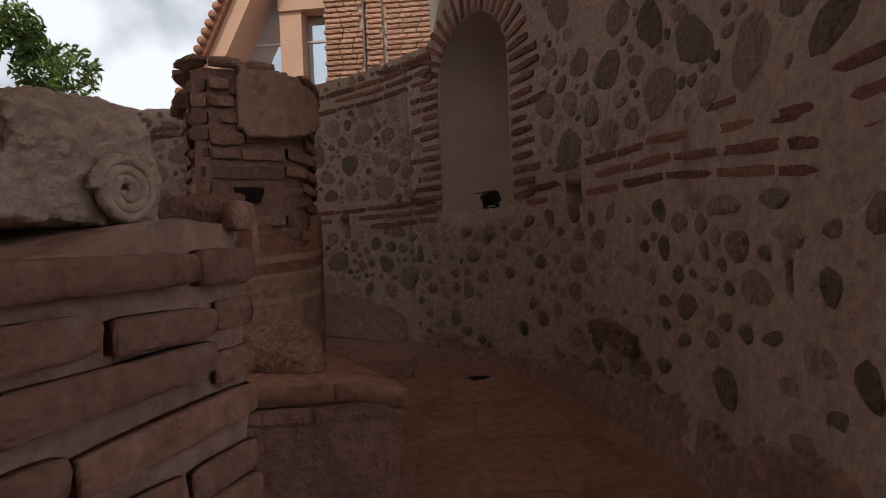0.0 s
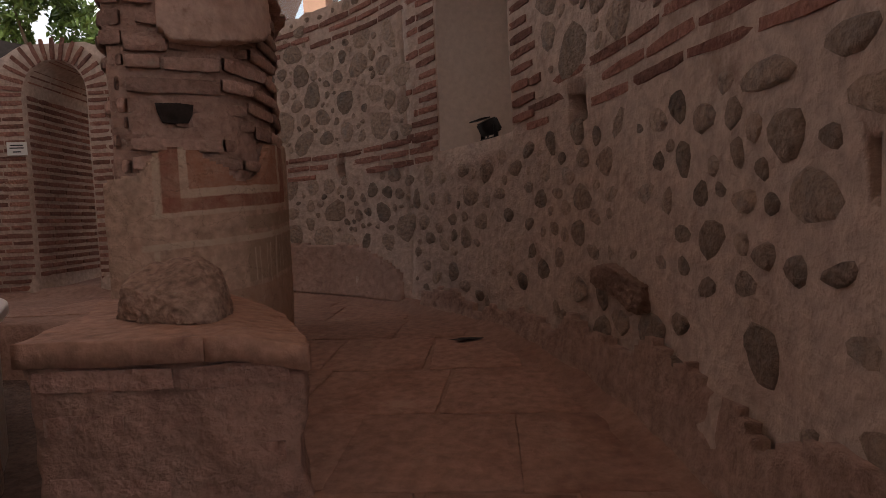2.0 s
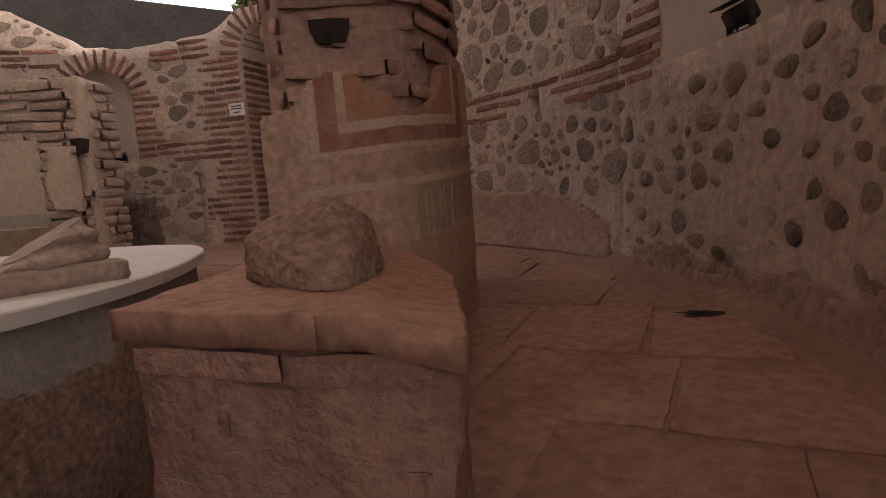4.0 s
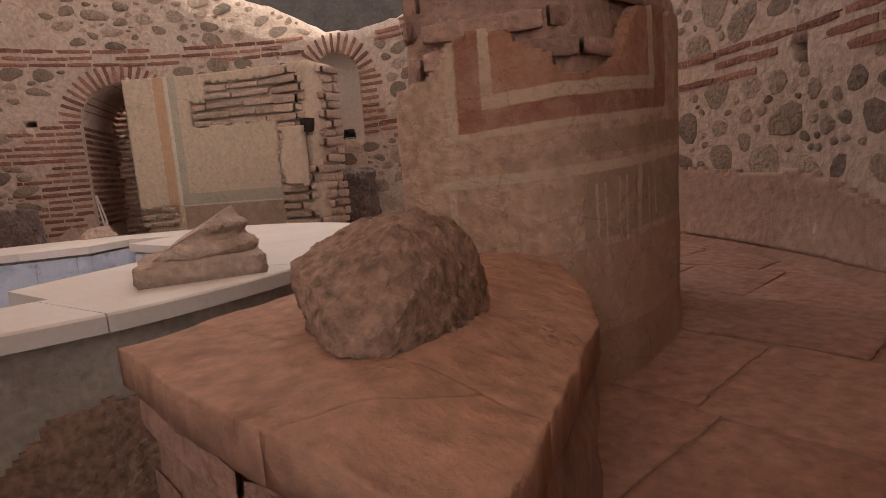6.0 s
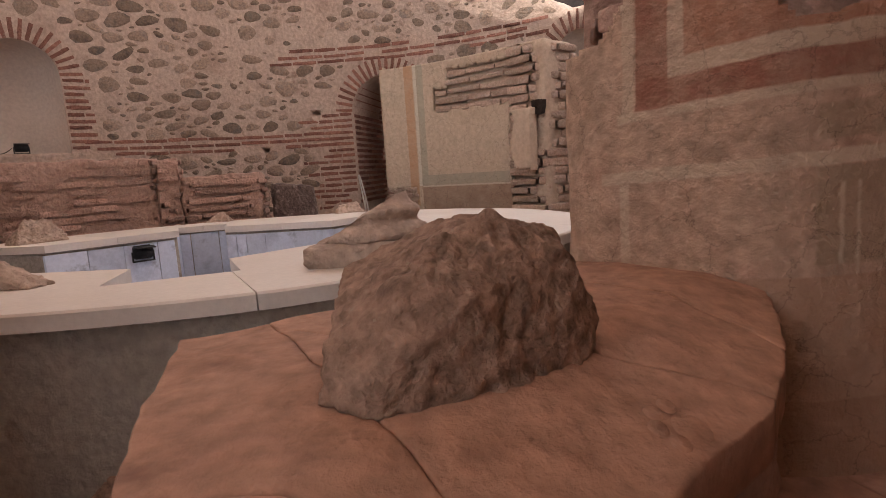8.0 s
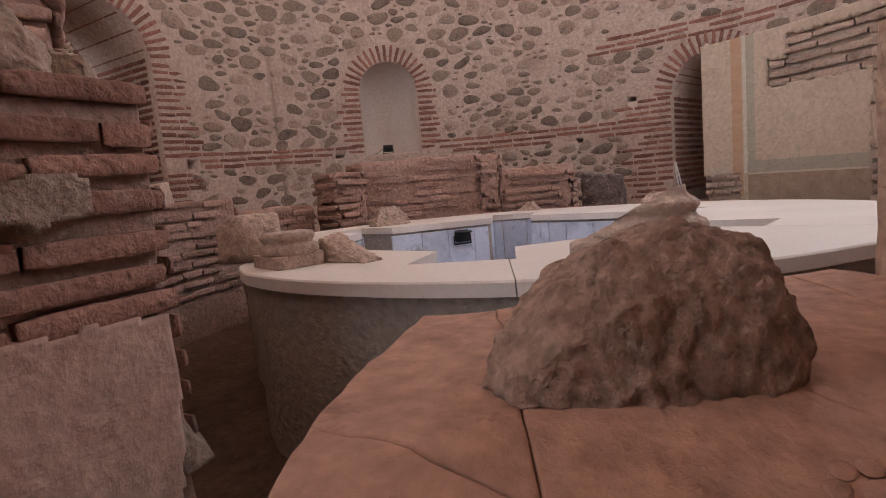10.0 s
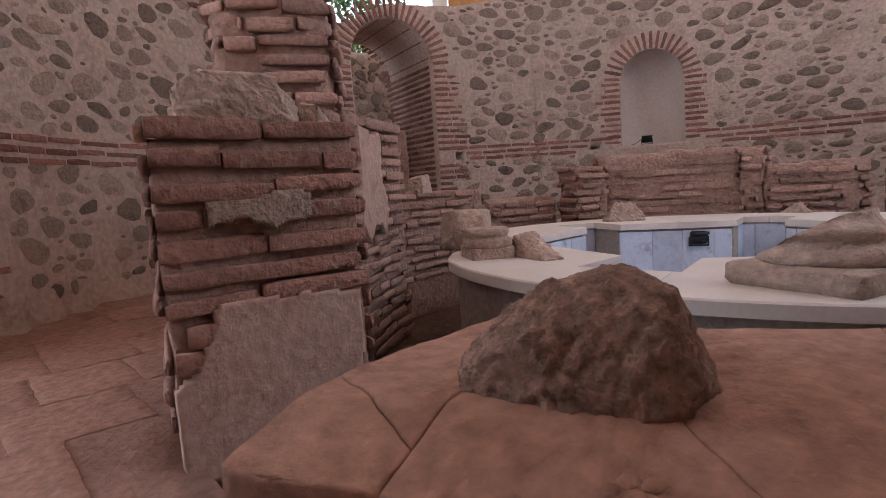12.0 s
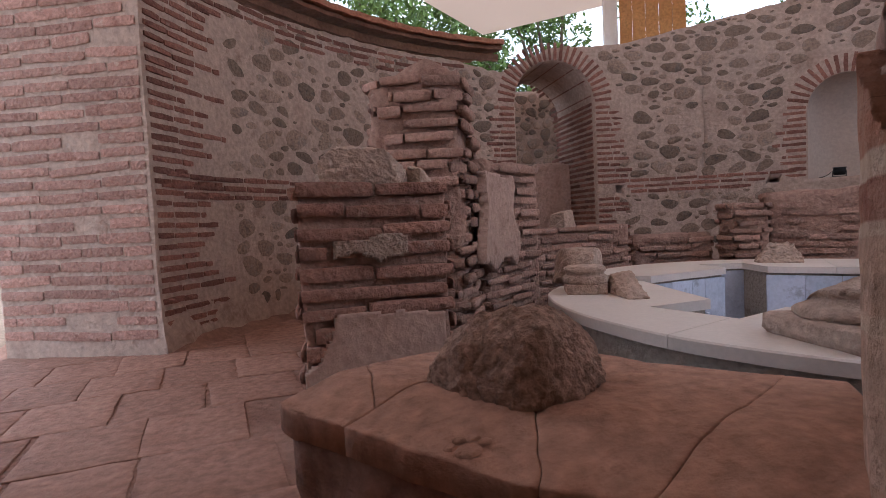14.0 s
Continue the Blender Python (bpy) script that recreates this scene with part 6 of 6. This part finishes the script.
for k in range(64):
    z = 2.6 + k * 0.085
    for x0, x1, y in ((-2.36, -1.72, 9.55), (-1.70, -1.42, 9.68), (-1.40, 1.1, 9.75)):
        x = x0 + (0.03 if k % 3 else 0.0)
        while x < x1 - 0.08:
            ln = min(rng.uniform(0.2, 0.34), x1 - x)
            tower.append((rng.choice(RB), block(Matrix.Translation((x + ln / 2, y, z)) @ Matrix.Rotation(math.pi, 4, "Z"), ln - 0.014, 0.05, 0.055)))
            x += ln
prism("core", [(-2.34, 2.0), (-1.72, 2.0), (-1.72, 8.0), (-2.34, 8.0)], 9.56, 9.74, MORTAR, ruin)
prism("core", [(-1.70, 2.0), (-1.43, 2.0), (-1.43, 8.0), (-1.70, 8.0)], 9.69, 9.74, MORTAR, ruin)
pieces(tower, "brick", ruin, SUN_BRICK, "bricks of the tower", 300, (-1.6, 9.6))

# ---- trees ----
BARK = material("bark", [(0.10, 0.07, 0.05), (0.18, 0.13, 0.09)], 6.0, 0.95, 0.8, 30.0)
LEAF = material("leaf", [(0.06, 0.11, 0.03), (0.14, 0.20, 0.05), (0.10, 0.16, 0.04)], 1.5, 0.6, 0.05, 30.0, None, 0.45)


def tree(x, y, h, spread, seed, leaves=5200, size=0.11, low=0.3):
    r = random.Random(seed)
    ob = thing("tree", "broad leafy tree with sunlit green foliage beyond the wall", "tree", "trees around the ruin", (x, y, -0.06))
    bm = bmesh.new()

    def limb(a, b, ra, rb, n=7):
        d = (b - a).normalized()
        side = d.cross(Vector((0.3, 1, 0.2))).normalized()
        up = d.cross(side)
        prev = None
        for k in range(5):
            t = k / 4
            c = a.lerp(b, t) + side * 0.06 * h * 0.1 * math.sin(3 * t)
            rad = ra + (rb - ra) * t
            ring = [bm.verts.new(c + side * rad * math.cos(2 * math.pi * j / n) + up * rad * math.sin(2 * math.pi * j / n)) for j in range(n)]
            if prev:
                for j in range(n):
                    bm.faces.new((prev[j], prev[(j + 1) % n], ring[(j + 1) % n], ring[j]))
            prev = ring

    top = Vector((0, 0, h * 0.62))
    limb(Vector((0, 0, 0)), top, 0.035 * h, 0.015 * h)
    clumps = []
    for k in range(26):
        a = r.uniform(0, 2 * math.pi)
        z = h * r.uniform(low, 1.0)
        fall = math.sin(math.pi * min(1, max(0.12, (z / h - low * 0.7) / (1.05 - low * 0.7)))) ** 0.6
        rad = spread * fall * r.uniform(0.35, 1.0)
        c = Vector((rad * math.cos(a), rad * math.sin(a), z))
        clumps.append((c, spread * r.uniform(0.22, 0.4)))
        if k < 12:
            limb(Vector((0, 0, h * r.uniform(0.25, 0.55))), c, 0.012 * h, 0.004 * h, 5)
    part("trunk", bm, BARK, ob)
    verts, faces = [], []
    for k in range(leaves):
        c, rad = r.choice(clumps)
        d = Vector((r.gauss(0, 1), r.gauss(0, 1), r.gauss(0, 0.8))).normalized() * rad * r.uniform(0.3, 1.0) ** 0.5
        p = c + d
        n = Vector((r.gauss(0, 1), r.gauss(0, 1), r.gauss(0.6, 0.8))).normalized()
        t = n.orthogonal().normalized()
        t = (Matrix.Rotation(r.uniform(0, 6.28), 3, n) @ t) * size * r.uniform(0.6, 1.2)
        u = n.cross(t).normalized() * size * r.uniform(0.25, 0.45)
        b = len(verts)
        verts += [p - t, p - u + n * 0.01, p + t, p + u + n * 0.01]
        faces.append((b, b + 1, b + 2, b + 3))
    me = bpy.data.meshes.new("crown")
    me.from_pydata([v[:] for v in verts], [], faces)
    me.materials.append(LEAF)
    crown = new("crown", me)
    crown.parent = ob
    return ob


tree(-10.25, 12.2, 6.3, 1.75, 81, 11000, 0.11, 0.3)
for k, (x, y, h, sp) in enumerate(((-2.2, -9.8, 7.0, 2.4), (-5.2, -10.6, 7.6, 2.6), (-8.2, -9.6, 7.2, 2.5), (-11.0, -7.6, 7.4, 2.6), (-6.8, -13.0, 9.0, 3.2), (-2.6, -13.2, 8.2, 2.8), (-13.2, -4.6, 7.0, 2.5))):
    tree(x, y, h, sp, 90 + k, 7000, 0.11, 0.12)


# ---- remains of plaster along the foot of the round wall ----
def wall_coat(wall, az0, az1, v0, v1, edge, thick, mat, label):
    """A coat on the wall's inner face, from az0 down to az1; edge(u) is its ragged top."""
    line = along([at(az0 + (az1 - az0) * k / 12, RAD).xy for k in range(13)], False)
    span = radians(az0 - az1) * RAD

    def where(u):
        return line(u)

    return patch("plaster_coat", where, 0.0, span, v0, v1, lambda u, v: v < edge(u) and 0.02 < u < span - 0.02, thick, mat, wall, label, 0.02, 0.012, 0.012, flare)


SKIRT = material("brown_plaster", [(0.30, 0.185, 0.145), (0.40, 0.265, 0.21), (0.34, 0.215, 0.17)], 3.0, 0.92, 0.4, 22.0, ((0.25, 0.15, 0.11), 5.0, 0.12), 0.0, 0.0, 0.2)
wall_coat(walls[1][0], 84, 49, 0.12, 0.66, curve_of(((0.0, 0.62), (0.4, 0.64), (0.7, 0.56), (0.9, 0.54), (1.4, 0.50), (1.8, 0.52), (2.2, 0.42), (2.5, 0.3))), 0.02, SKIRT, "smooth plaster skirting with a ragged top")


# mortar coat, darker and redder than the wall above it
RED_FOOT = material("dark_red_mortar", [(0.25, 0.155, 0.12), (0.38, 0.25, 0.195), (0.31, 0.195, 0.155)], 4.0, 0.95, 0.9, 26.0, ((0.19, 0.12, 0.09), 8.0, 0.1), 0.0, 0.0, 0.3)
wall_coat(walls[0][0], 46.5, -0.5, 0.0, 0.46, lambda u: 0.22 + 0.10 * noise.noise(Vector((u * 2.1, 3, 0))) + 0.06 * noise.noise(Vector((u * 7.0, 9, 0))) + 0.07 * max(0.0, min(1.0, (u - 1.9) / 1.2)), 0.012, RED_FOOT, "ragged coat of darker, redder mortar at the wall's foot")
# a long broken slab let into the foot of the wall
lump("broken_slab", "long broken stone slab let into the wall's foot", [(-0.17, -0.06, -0.05), (0.17, -0.06, -0.02), (0.17, 0.025, -0.02), (-0.17, 0.02, -0.05), (-0.18, -0.06, 0.055), (0.05, -0.06, 0.075), (0.17, -0.06, 0.03), (-0.18, 0.02, 0.05), (0.04, 0.03, 0.07), (0.16, 0.02, 0.03)], DARK_SLAB, 76, "stone", 0.006, 5, wall_pose(20.5, 0.42, RAD - 0.015, -8))


# ---- thin white hose standing in the west doorway ----
bm = bmesh.new()
prev = None
for k in range(40):
    t = k / 39
    c = Vector((0.13 * math.sin(2.2 * t) - 0.10 * t * t, 0.02 * math.sin(5 * t), 0.02 + 0.52 * math.sin(math.pi * min(1, t * 1.12)) ** 0.7 if t < 0.88 else 0.25))
    ring = [bm.verts.new(c + Vector((0.009 * math.cos(q * math.pi / 3), 0.009 * math.sin(q * math.pi / 3), 0))) for q in range(6)]
    if prev:
        for q in range(6):
            bm.faces.new((prev[q], prev[(q + 1) % 6], ring[(q + 1) % 6], ring[q]))
    prev = ring
hose = part("hose", bm, SIGN_WHITE)
hose.matrix_world = wall_pose(164.0, 0.1, RAD - 0.2)
tagged(hose, "thin white hose standing bent in the doorway", "hose")
